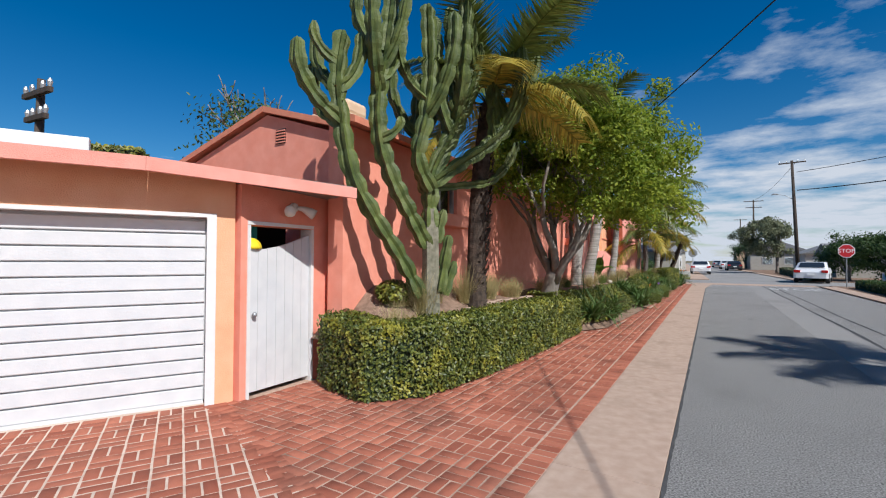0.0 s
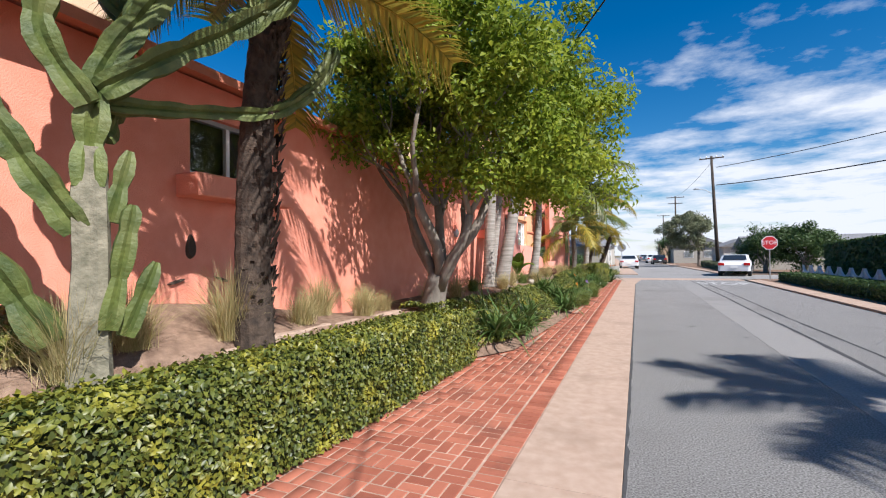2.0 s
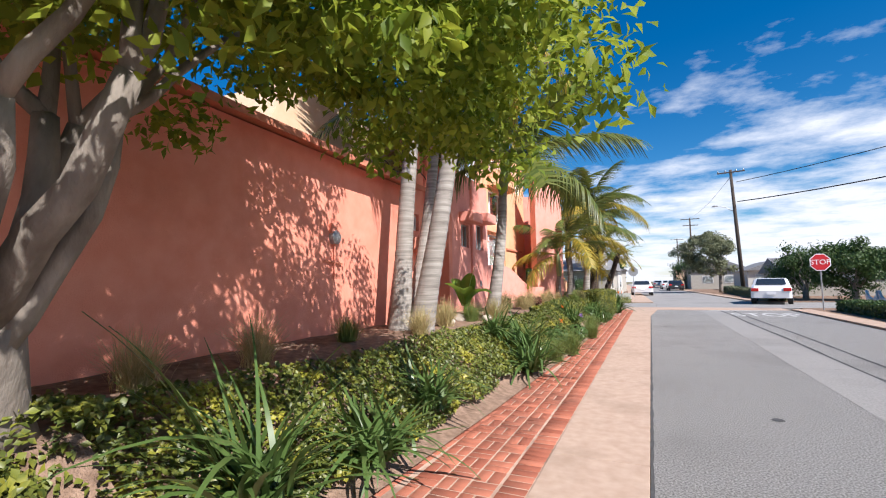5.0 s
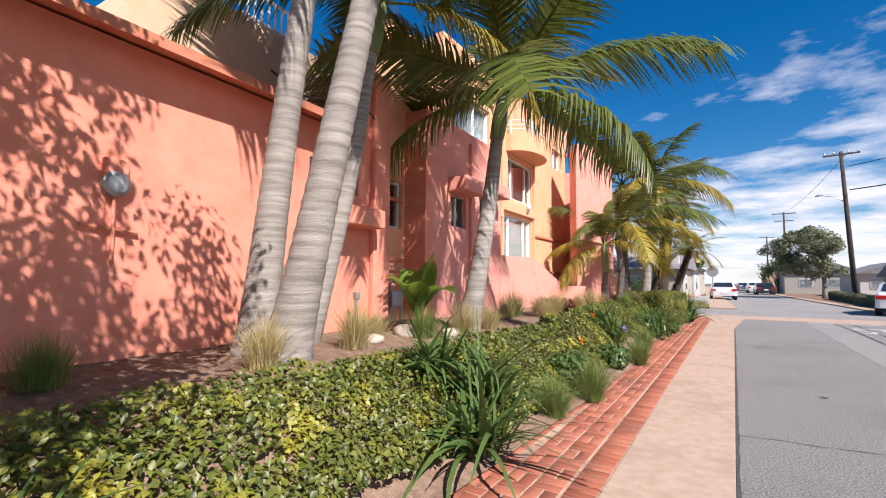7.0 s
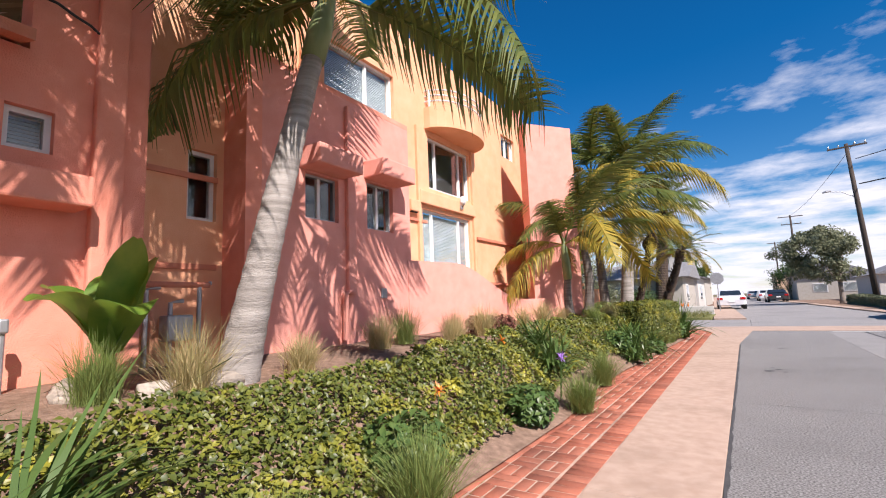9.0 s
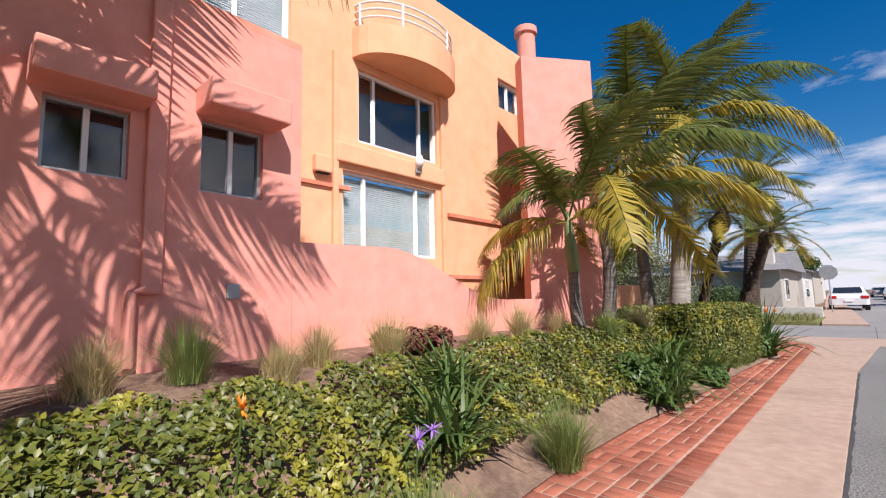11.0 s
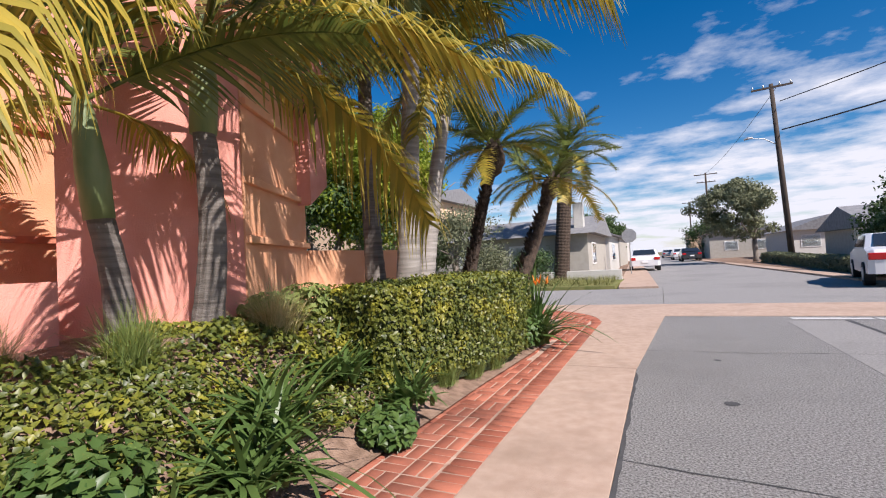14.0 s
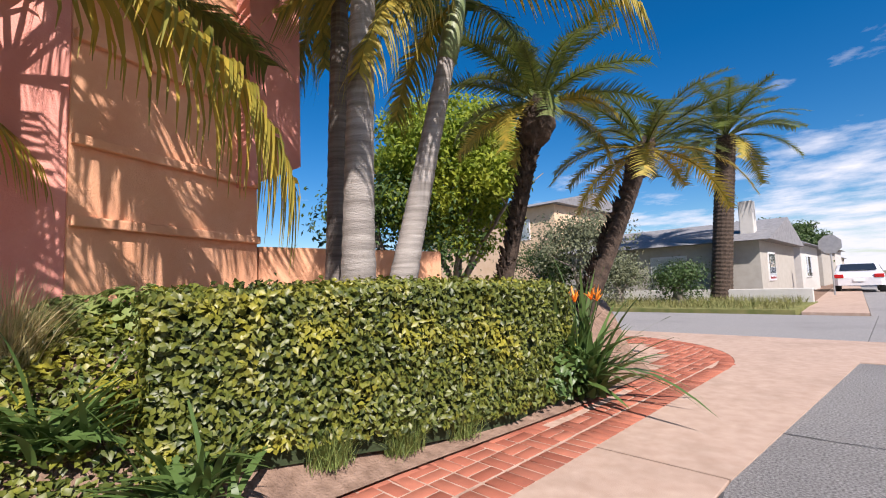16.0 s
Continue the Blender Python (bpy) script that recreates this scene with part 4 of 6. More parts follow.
def palm(name, label, base, top, r0, r1, size, fronds, seed, bark=None, kinds=None, dead=4, shaft=True, bulge=1.5, sway=0.1, pool=None):
    """A palm: ringed trunk from base to top and a crown of fronds, each a leaf of its own."""
    rg = random.Random(seed)
    base, top = Vector(base), Vector(top)
    root = thing(name, None, None, label, "palm tree", m=Matrix.Translation(base))
    bm = bmesh.new()
    h = (top - base).length
    n = max(14, int(h / 0.07))
    bend = Vector((rg.uniform(-1, 1), rg.uniform(-1, 1), 0)) * sway
    pts, rad = [], []
    for i in range(n + 1):
        f = i / n
        pts.append((top - base) * f + bend * math.sin(f * math.pi) - Vector((0, 0, 0.12 * (1 - f))))
        r = r1 + (r0 - r1) * (1 - f) ** 0.8
        r *= 1 + (bulge - 1) * math.exp(-f * h / 0.45) + (0.05 if i % 2 else 0)
        rad.append(r)
    tube(bm, pts, rad, 14)
    part("trunk", bm, bark or PALM_BARK, root, smooth=bark is None)
    if shaft:
        bm = bmesh.new()
        d = (top - base).normalized()
        tube(bm, [top - base - d * 0.05, top - base + d * 0.25, top - base + d * 0.6, top - base + d * 0.85], [r1 * 1.25, r1 * 1.35, r1 * 0.95, r1 * 0.4], 12)
        part("crownshaft", bm, CROWNSHAFT, root, "green crownshaft under the fronds", smooth=True)
        head = top - base + d * 0.7
    else:
        head = top - base
    pool = pool or FRONDS
    for k in range(fronds):
        f = (k + 0.5) / fronds
        yaw = k * 137.5 + rg.uniform(-14, 14)
        tilt = 70 - 78 * f + rg.uniform(-8, 8)
        low = f > 1 - dead / fronds
        me = pool[(-1 if pool is FRONDS and rg.random() < 0.38 else -2 if pool is FRONDS else -1)] if low else pool[rg.randrange(0, 4 if pool is FRONDS else 3)]
        s = size * rg.uniform(0.85, 1.12)
        m = Matrix.Translation(head) @ pose(0, 0, 0, 0, 0, yaw) @ pose(0, 0, 0, 0, -tilt, 0) @ pose(0, 0, 0, rg.uniform(-25, 25), 0, 0) @ Matrix.Diagonal((s, s, s, 1))
        ob = part("frond", me, None, root, m=m)
    return root


def shag_trunk(root, pts, rad, rg, mat):
    """Leaf-base stubs up a shaggy trunk."""
    verts, faces = [], []
    for i in range(len(pts) - 1):
        for k in range(16):
            a = rg.uniform(0, 2 * math.pi)
            p = pts[i].lerp(pts[i + 1], rg.random())
            o = Vector((math.cos(a), math.sin(a), 0)); t = Vector((-o.y, o.x, 0))
            r = rad[i]
            b = p + o * r * 0.9
            e = b + o * rg.uniform(0.015, 0.055) + Vector((0, 0, rg.uniform(0.0, 0.10)))
            j = len(verts)
            verts += [b - t * 0.03, b + t * 0.03, e + t * 0.015, e - t * 0.015, b + Vector((0, 0, -0.05))]
            faces += [(j, j + 1, j + 2, j + 3), (j + 4, j, j + 3, j + 3), (j + 1, j + 4, j + 2, j + 2)]
    verts = [tuple(v) for v in verts]
    me = bpy.data.meshes.new("mesh"); me.from_pydata(verts, [], [f if f[2] != f[3] else f[:3] for f in faces]); me.materials.append(mat)
    return tagged(part("leaf_base_shag", me, mat, root, "dark ragged leaf bases"), kind="stuff")


def feather_palm_old(name, label, base, top, r, size, fronds, seed, lowdead=10, pool=None, knob=0.0):
    root = palm(name, label, base, top, r, r * 0.9, size, fronds, seed, bark=SHAG, dead=lowdead, shaft=False, bulge=1.2, sway=0.06, pool=pool)
    rg = random.Random(seed)
    base, top = Vector(base), Vector(top)
    pts = [(top - base) * (i / 40) for i in range(41)]
    shag_trunk(root, pts, [r] * 41, rg, SHAG)
    if knob:
        bm = bmesh.new()
        d = (top - base).normalized()
        tube(bm, [top - base - d * knob * 2.4, top - base - d * knob * 1.8, top - base - d * knob, top - base, top - base + d * 0.15], [r, knob * 0.9, knob, knob * 0.75, knob * 0.4], 16)
        bmesh.ops.subdivide_edges(bm, edges=bm.edges[:], cuts=1)
        for v in bm.verts:
            v.co += Vector((noise.noise(v.co * 9), noise.noise(v.co * 9 + Vector((5, 0, 0))), 0)) * 0.04
        part("boss", bm, SHAG, root, "brown swollen boss of old leaf bases")
    return root


def limb(bm, p, d, r, length, depth, rg, tips, gravity=0.0):
    """A limb that wanders, tapers and forks."""
    pts, rad = [p.copy()], [r]
    n = 5
    for i in range(n):
        d = (d + Vector((rg.uniform(-1, 1), rg.uniform(-1, 1), rg.uniform(-0.5, 0.9) - gravity)) * 0.22).normalized()
        p = p + d * length / n
        pts.append(p.copy()); rad.append(r * (1 - 0.4 * (i + 1) / n))
    tube(bm, pts, rad, 8 if r > 0.03 else 5)
    if depth == 0:
        tips.append(p); tips.append(pts[3])
        return
    for k in range(rg.choice((2, 3))):
        e = (d + Vector((rg.uniform(-1, 1), rg.uniform(-1, 1), rg.uniform(-0.3, 0.8))) * 0.75).normalized()
        limb(bm, p, e, rad[-1] * 0.78, length * rg.uniform(0.62, 0.9), depth - 1, rg, tips, gravity)


def crown_mesh(centre, radii, count, leaf, mat, seed, tips=(), clumps=70, clump_r=0.42, wid=0.5):
    """Leaves in clumps over an uneven crown."""
    rg = np.random.default_rng(seed)
    c = np.array(centre); R = np.array(radii)
    d = rg.normal(size=(clumps, 3)); d /= np.linalg.norm(d, axis=1, keepdims=True)
    cl = c + d * R * rg.uniform(0.55, 1.0, (clumps, 1))
    if len(tips):
        cl = np.concatenate([cl, np.array([list(t) for t in tips])])
    which = rg.integers(0, len(cl), count)
    cr = clump_r * rg.uniform(0.6, 1.3, len(cl))
    off = rg.normal(size=(count, 3)); off /= np.linalg.norm(off, axis=1, keepdims=True)
    off *= (rg.random((count, 1)) ** 0.45) * cr[which][:, None] * np.array([1.15, 1.15, 0.8])
    pos = cl[which] + off
    nrm = off / 0.4 + np.array([0, 0, 0.7]) + rg.normal(size=(count, 3)) * 0.5
    return leaf_mesh(pos, nrm, leaf, leaf * wid, mat, rg)


def tree(name, label, base, height, r, centre, radii, count, leaf, mat, seed, limbs=5, bark=None, depth=3, clumps=70, clump_r=0.42, fork=1.0, lean=(0, 0, 0), sprays=()):
    rg = random.Random(seed)
    base = Vector(base)
    root = thing(name, None, None, label, "tree", m=Matrix.Translation(base))
    bm = bmesh.new()
    tips = []
    ft = Vector((lean[0], lean[1], fork))
    tube(bm, [Vector((0, 0, -0.15)), ft * 0.3 + Vector((0, 0, -0.05)), ft * 0.7, ft], [r * 1.5, r * 1.1, r, r * 0.95], 14)
    c = Vector(centre) - base
    for k in range(limbs):
        a = 2 * math.pi * k / limbs + rg.uniform(-0.4, 0.4)
        d = (Vector((math.cos(a), math.sin(a), rg.uniform(0.9, 1.7))) + (c - ft).normalized() * 0.7).normalized()
        limb(bm, ft - Vector((0, 0, rg.uniform(0, 0.25))), d, r * rg.uniform(0.42, 0.62), height * rg.uniform(0.22, 0.3), depth, rg, tips)
    part("trunk", bm, bark or BARK, root, smooth=True)
    inside = [t for t in tips if ((t.x - c.x) / radii[0]) ** 2 + ((t.y - c.y) / radii[1]) ** 2 + ((t.z - c.z) / radii[2]) ** 2 < 1.5]
    inside += [Vector(p) - base for p in sprays]
    part("crown", crown_mesh(c, radii, count, leaf, mat, seed, inside, clumps, clump_r), mat, root)
    return root


def hedge(name, label, path, seed, density=1500, leaf=0.055, mat=None, core=True):
    """A clipped hedge along path rows (x, y, width, z0, z1): a core coloured dark as inner shade and a coat of leaves.
    """
    rg = np.random.default_rng(seed)
    root = thing(name, None, None, label, "hedge")
    mat = mat or HEDGE
    P = [np.array(p, dtype=float) for p in path]
    secs = []
    for i, p in enumerate(P):
        t = P[min(i + 1, len(P) - 1)][:2] - P[max(i - 1, 0)][:2]; t /= np.linalg.norm(t)
        secs.append((p, np.array([-t[1], t[0]])))
    bm = bmesh.new()
    rings = []
    for p, nn in secs:
        w = p[2] / 2 - 0.05
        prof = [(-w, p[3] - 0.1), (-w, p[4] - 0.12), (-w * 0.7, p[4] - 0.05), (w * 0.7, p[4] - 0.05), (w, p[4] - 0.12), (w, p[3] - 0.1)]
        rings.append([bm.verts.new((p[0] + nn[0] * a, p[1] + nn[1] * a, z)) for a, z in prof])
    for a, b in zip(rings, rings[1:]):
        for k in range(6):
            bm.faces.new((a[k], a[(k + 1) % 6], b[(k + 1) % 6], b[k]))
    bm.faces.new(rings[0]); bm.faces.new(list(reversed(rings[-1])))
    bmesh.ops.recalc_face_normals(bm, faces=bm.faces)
    # solid core, its dark colour painted in as shade for the gaps between leaves
    part("core", bm, HEDGE_SHADE, root, "solid dark core standing for the shade behind the leaves")
    pos, nrm = [], []
    for (p, n0), (q, n1) in zip(secs, secs[1:]):
        L = np.linalg.norm(q[:2] - p[:2])
        for face in range(3):
            hgt = (p[4] - p[3] + q[4] - q[3]) / 2; wid = (p[2] + q[2]) / 2
            cnt = int(density * L * (wid if face == 0 else hgt))
            u = rg.random((cnt, 1)); v = rg.random((cnt, 1))
            c = p * (1 - u) + q * u; nn = n0 * (1 - u) + n1 * u
            bump = rg.normal(size=(cnt, 1)) * 0.025
            if face == 0:
                a = (v - 0.5) * c[:, 2:3]; z = c[:, 4:5] + bump - 0.06 * (2 * np.abs(v - 0.5)) ** 4; no = np.concatenate([nn * (v - 0.5), np.ones((cnt, 1))], 1)
            else:
                s = 1 if face == 1 else -1
                a = s * (c[:, 2:3] / 2 + bump); z = c[:, 3:4] + (c[:, 4:5] - c[:, 3:4]) * v; no = np.concatenate([nn * s, np.full((cnt, 1), 0.45)], 1)
            xy = c[:, :2] + nn * a
            pos.append(np.concatenate([xy, z], 1)); nrm.append(no + rg.normal(size=(cnt, 3)) * 0.45)
    for end in (0, -1):
        p, nn = secs[end]
        t = np.array([-nn[1], nn[0]]) * (1 if end == 0 else -1)
        cnt = int(density * p[2] * (p[4] - p[3]))
        a = (rg.random((cnt, 1)) - 0.5) * p[2]; z = p[3] + (p[4] - p[3]) * rg.random((cnt, 1))
        xy = p[None, :2] + nn[None] * a + t[None] * rg.normal(size=(cnt, 1)) * 0.03
        pos.append(np.concatenate([xy, z], 1)); nrm.append(np.concatenate([np.repeat(t[None], cnt, 0), np.full((cnt, 1), 0.4)], 1) + rg.normal(size=(cnt, 3)) * 0.45)
    part("leaves", leaf_mesh(np.concatenate(pos), np.concatenate(nrm), leaf, leaf * 0.62, mat, rg), mat, root)
    return root


def cover(name, label, y0, y1, u0, u1, seed, count, leaf, mat, lift=0.1):
    """Ivy that clothes the sloping bed between two shares of its width."""
    rg = np.random.default_rng(seed)
    y = rg.uniform(y0, y1, count); u = rg.uniform(u0, u1, count)
    e = np.array([brick_edge(v) for v in y])
    x = e - u * 1.25 + np.array([noise.noise((v * 2.1, 3.3, seed)) for v in y]) * 0.10
    z = np.array([bed_z(a, b) for a, b in zip(x, y)])
    hump = np.array([noise.noise((a * 3.1, b * 3.1, 1.7)) for a, b in zip(x, y)])
    z = z + lift * (0.55 + 0.6 * hump) + rg.uniform(0, 0.06, count)
    nrm = np.stack([0.5 + rg.normal(size=count) * 0.4, rg.normal(size=count) * 0.45, np.ones(count)], 1)
    return thing(name, leaf_mesh(np.stack([x, y, z], 1), nrm, leaf, leaf * 0.68, mat, rg), None, label, "ground cover", kind="stuff")


lrng = np.random.default_rng(17)
LEAVES = []
for bend_ in (0.5, 0.8, 1.1, 1.5, 1.9):
    LEAVES.append(blade_mesh(np.zeros((1, 3)), np.array([[1.0, 0.0, 0.25]]), 1.0, 0.05, STRAP, lrng, bend_, 8))
for me in LEAVES:
    # a shallow keel along each leaf
    for i, v in enumerate(me.vertices):
        v.co.z += 0.004 * (i % 2)


def strap_plant(name, label, at, n, length, width, seed, mat=None, bend=1.1, spread=0.9, m=None):
    rg = random.Random(seed)
    root = thing(name, None, None, label, "plant", m=Matrix.Translation(at))
    for k in range(n):
        s = length * rg.uniform(0.6, 1.15)
        me = rg.choice(LEAVES)
        part("leaf", me, None, root, m=pose(rg.gauss(0, 0.08), rg.gauss(0, 0.08), 0, 0, 0, rg.uniform(0, 360)) @ pose(0, 0, 0, rg.uniform(-25, 25), -rg.uniform(20, 72) / (0.45 + 0.6 * spread), 0) @ Matrix.Diagonal((s, width / 0.045 * 0.9, s, 1)))
    return root


def tuft(name, label, at, seed, height=0.5, n=260, mat=None, spread=0.35, bend=0.7, width=0.006, group="grass tufts"):
    rg = np.random.default_rng(seed)
    roots = rg.normal(size=(n, 3)) * np.array([0.05, 0.05, 0.0])
    a = rg.uniform(0, 2 * math.pi, n); s = rg.random(n) * spread
    d = np.stack([np.cos(a) * s, np.sin(a) * s, np.ones(n)], 1)
    return thing(name, blade_mesh(roots, d, height, width, mat or STRAW, rg, bend, 4), None, label, "grass", group=group, m=Matrix.Translation(at))


def at_bed(x, y, dz=0.0):
    return (x, y, bed_z(x, y) + dz)


# hedge by the drive, then ivy along the walk
hedge("clipped_hedge", "clipped green and yellow hedge beside the brick walk",
      [(-3.78, 2.12, 0.5, 0.03, 0.86), (-3.35, 1.98, 0.58, 0.03, 0.84), (-2.98, 1.84, 0.6, 0.03, 0.82), (-2.72, 2.2, 0.62, 0.03, 0.80), (-2.58, 3.2, 0.66, 0.03, 0.80), (-2.50, 4.6, 0.70, 0.03, 0.80), (-2.46, 6.0, 0.72, 0.03, 0.79), (-2.42, 7.5, 0.68, 0.03, 0.72)], 21, 3200, 0.047)
cover("ivy", "low ivy with yellowed leaves on the bed's slope", 7.2, 17.2, 0.12, 0.84, 22, 28000, 0.05, HEDGE, 0.13)
cover("ivy", "low ivy with yellowed leaves above a strip of bare soil", 17.0, 24.9, 0.21, 0.92, 24, 22000, 0.05, HEDGE, 0.19)
hedge("corner_hedge", "dense clipped green hedge at the street corner",
      [(-2.10, 24.45, 0.75, 0.30, 1.06), (-1.8, 25.8, 0.8, 0.2, 1.08), (-1.72, 26.6, 0.8, 0.12, 1.06), (-1.76, 27.45, 0.8, 0.1, 1.03)], 23, 3600, 0.048)
# candelabra cactus
def cactus(base, seed=5):
    """Jointed four-winged arms that rise from a short corky trunk like a candelabra; stems are (across, deep, up)."""
    rg = random.Random(seed)
    root = thing("candelabra_cactus", None, None, "tall branching candelabra cactus with ribbed green arms", "cactus", m=Matrix.Translation(base) @ pose(0, 0, 0, 0, 0, 56))
    bm = bmesh.new(); tube(bm, [(0, 0, -0.4), (0, 0, 0.1), (0.01, 0.01, 0.4), (0.0, 0.01, 0.8), (0.0, 0.02, 1.1)], [0.15, 0.13, 0.12, 0.12, 0.09], 16, ribs=4, rib_depth=0.3)
    part("trunk", bm, CACTUS_BARK, root, "corky grey lower trunk")

    def stem(way, r):
        way = [Vector(p) for p in way]
        line = []
        for i in range(len(way) - 1):
            p0, p1, p2, p3 = way[max(i - 1, 0)], way[i], way[i + 1], way[min(i + 2, len(way) - 1)]
            steps = max(3, int((p2 - p1).length / 0.06))
            for k in range(steps):
                t = k / steps
                line.append(0.5 * (2 * p1 + (p2 - p0) * t + (2 * p0 - 5 * p1 + 4 * p2 - p3) * t * t + (3 * p1 - p0 - 3 * p2 + p3) * t ** 3))
        line.append(way[-1])
        joint, along, rad = rg.uniform(0.24, 0.34), 0.0, []
        for i, p in enumerate(line):
            along += (p - line[i - 1]).length if i else 0.0
            f = (along / joint) % 1.0
            rad.append(0.86 * r * (0.80 + 0.34 * math.sin(math.pi * min(1.0, 0.12 + f * 0.95)) + rg.uniform(-0.04, 0.04)))
        rad[-1], rad[-2] = r * 0.35, r * 0.75
        bm = bmesh.new(); tube(bm, line, rad, 16, ribs=4, rib_depth=0.62, twist=0.02)
        part("arm", bm, CACTUS, root)
        return line

    def branch(line, at, across, up, r, deep=0.0):
        """A side arm that bends out and then turns upwards."""
        p = line[int(at * (len(line) - 1))]
        stem([p, p + Vector((across * 0.6, deep * 0.6, up * 0.25)), p + Vector((across, deep, up * 0.62)), p + Vector((across * 1.05, deep, up))], r)

    long_left = stem([(-0.16, -0.06, -0.05), (-0.45, -0.08, 0.45), (-0.80, -0.1, 0.95), (-1.08, -0.1, 1.45), (-1.22, -0.1, 2.05), (-1.28, -0.1, 2.6), (-1.22, -0.1, 3.2)], 0.125)
    for at, ac, up, r, dp in ((0.70, -0.50, 0.85, 0.11, -0.1), (0.80, -0.2, 0.75, 0.09, 0.3), (0.80, 0.30, 0.8, 0.10, 0.1), (0.74, 0.12, 1.1, 0.10, 0.45), (0.68, -0.25, 0.9, 0.10, 0.5), (0.88, -0.28, 0.45, 0.075, 0)):
        branch(long_left, at, ac, up, r, dp)
    second = stem([(-0.05, 0.0, 0.6), (-0.30, -0.05, 1.0), (-0.55, -0.05, 1.45), (-0.70, 0.0, 1.95), (-0.72, 0.05, 2.5), (-0.60, 0.1, 3.2), (-0.52, 0.1, 4.0)], 0.13)
    for at, ac, up, r, dp in ((0.62, -0.18, 1.25, 0.11, -0.3), (0.66, 0.35, 1.05, 0.10, 0.2), (0.75, -0.3, 0.9, 0.10, 0.3), (0.70, 0.25, 1.4, 0.09, -0.2), (0.42, 0.22, 0.3, 0.085, -0.1)):
        branch(second, at, ac, up, r, dp)
    mid = stem([(0, 0, 0.85), (0.0, 0.02, 1.2), (0.06, 0.02, 1.6), (0.26, 0.04, 2.0), (0.50, 0.1, 2.45), (0.70, 0.1, 3.0), (0.85, 0.1, 3.8)], 0.135)
    for at, ac, up, r, dp in ((0.45, -0.15, 1.5, 0.12, 0.2), (0.5, -0.05, 2.0, 0.11, -0.35), (0.55, 0.1, 1.6, 0.11, 0.5), (0.68, -0.2, 1.3, 0.10, 0.2), (0.75, 0.2, 0.95, 0.10, 0.4), (0.8, -0.18, 0.9, 0.09, -0.2)):
        branch(mid, at, ac, up, r, dp)
    inner = stem([(0.0, -0.05, 1.35), (-0.22, -0.1, 1.75), (-0.12, -0.12, 2.3), (-0.05, -0.1, 2.9), (-0.10, -0.1, 3.8)], 0.125)
    for at, ac, up, r, dp in ((0.4, 0.25, 1.3, 0.10, -0.3), (0.5, -0.28, 1.0, 0.09, 0.3), (0.55, 0.2, 1.2, 0.10, 0.3)):
        branch(inner, at, ac, up, r, dp)
    right = stem([(0.05, 0.0, 1.45), (0.40, -0.05, 1.72), (0.80, -0.1, 2.0), (1.15, -0.1, 2.35), (1.42, -0.1, 2.85), (1.56, -0.1, 3.4)], 0.12)
    for at, ac, up, r, dp in ((0.45, 0.1, 1.15, 0.11, 0.2), (0.55, 0.12, 1.1, 0.10, -0.25), (0.62, -0.1, 1.0, 0.10, 0.3), (0.72, 0.28, 0.75, 0.09, 0.1), (0.8, -0.22, 0.7, 0.09, -0.1), (0.85, 0.2, 0.5, 0.075, 0.0)):
        branch(right, at, ac, up, r, dp)
    stem([(0.08, 0.1, 1.4), (0.6, 0.3, 1.5), (1.15, 0.4, 1.62), (1.5, 0.45, 1.9), (1.72, 0.45, 2.3)], 0.08)
    back = stem([(0.04, 0.1, 1.2), (0.1, 0.6, 1.7), (0.15, 0.9, 2.4), (0.2, 0.9, 3.3)], 0.11)
    for at, ac, up, r, dp in ((0.5, 0.35, 1.2, 0.10, 0.1), (0.6, -0.35, 1.0, 0.10, 0.1)):
        branch(back, at, ac, up, r, dp)
    for p, q in (((0.1, -0.1, 0.0), (0.22, -0.12, 0.75)), ((0.18, -0.05, -0.05), (0.34, -0.05, 0.40)), ((0.1, 0, 0.65), (0.2, 0, 1.1))):
        stem([p, tuple((a + b) / 2 for a, b in zip(p, q)), q], 0.085)
    return root
cactus((-2.93, 2.95, 1.12))

feather_palm_old("shaggy_palm", "tall palm with a dark shaggy trunk and drooping fronds", (-2.82, 4.12, 0.88), (-2.66, 4.2, 3.95), 0.135, 1.85, 16, 31, 6)
lob = random.Random(12)
low_sprays = [(-0.95 + lob.uniform(-0.75, 0.75), lob.uniform(7.0, 11.2), lob.uniform(2.55, 3.6)) for k in range(34)]
tree("ficus_tree", "leafy ficus tree with grey multi-stemmed trunk", (-2.82, 7.6, 0.74), 5.0, 0.165, (-1.95, 8.6, 3.95), (1.9, 2.9, 1.75), 64000, 0.104, FICUS, 41, 8, clumps=120, clump_r=0.38, fork=0.55, lean=(0.2, -0.1, 0), sprays=low_sprays)
palm("king_palm", "slender palm with a pale ringed trunk", (-3.48, 12.65, 0.66), (-3.35, 13.1, 4.9), 0.15, 0.095, 2.4, 9, 51, dead=1)
palm("king_palm", "slender palm with a pale ringed trunk", (-3.22, 12.75, 0.66), (-2.7, 13.4, 5.0), 0.165, 0.10, 2.4, 9, 52, dead=1)
palm("king_palm", "slender palm with a dark shaded ringed trunk", (-3.72, 13.35, 0.66), (-3.52, 14.1, 4.1), 0.12, 0.085, 2.3, 10, 53, dead=2)
palm("king_palm", "slender palm with a pale mottled trunk", (-2.95, 15.40, 0.70), (-2.80, 16.05, 3.5), 0.125, 0.085, 2.85, 14, 54, dead=2, pool=ARCH[:1] + FRONDS[1:3] + ARCH[2:3])
palm("kentia_palm", "low palm with yellowing arched fronds", (-2.88, 23.1, 0.72), (-2.90, 23.0, 1.7), 0.09, 0.07, 1.9, 8, 55, bark=KENTIA_BARK, dead=4, bulge=1.25, pool=ARCH)
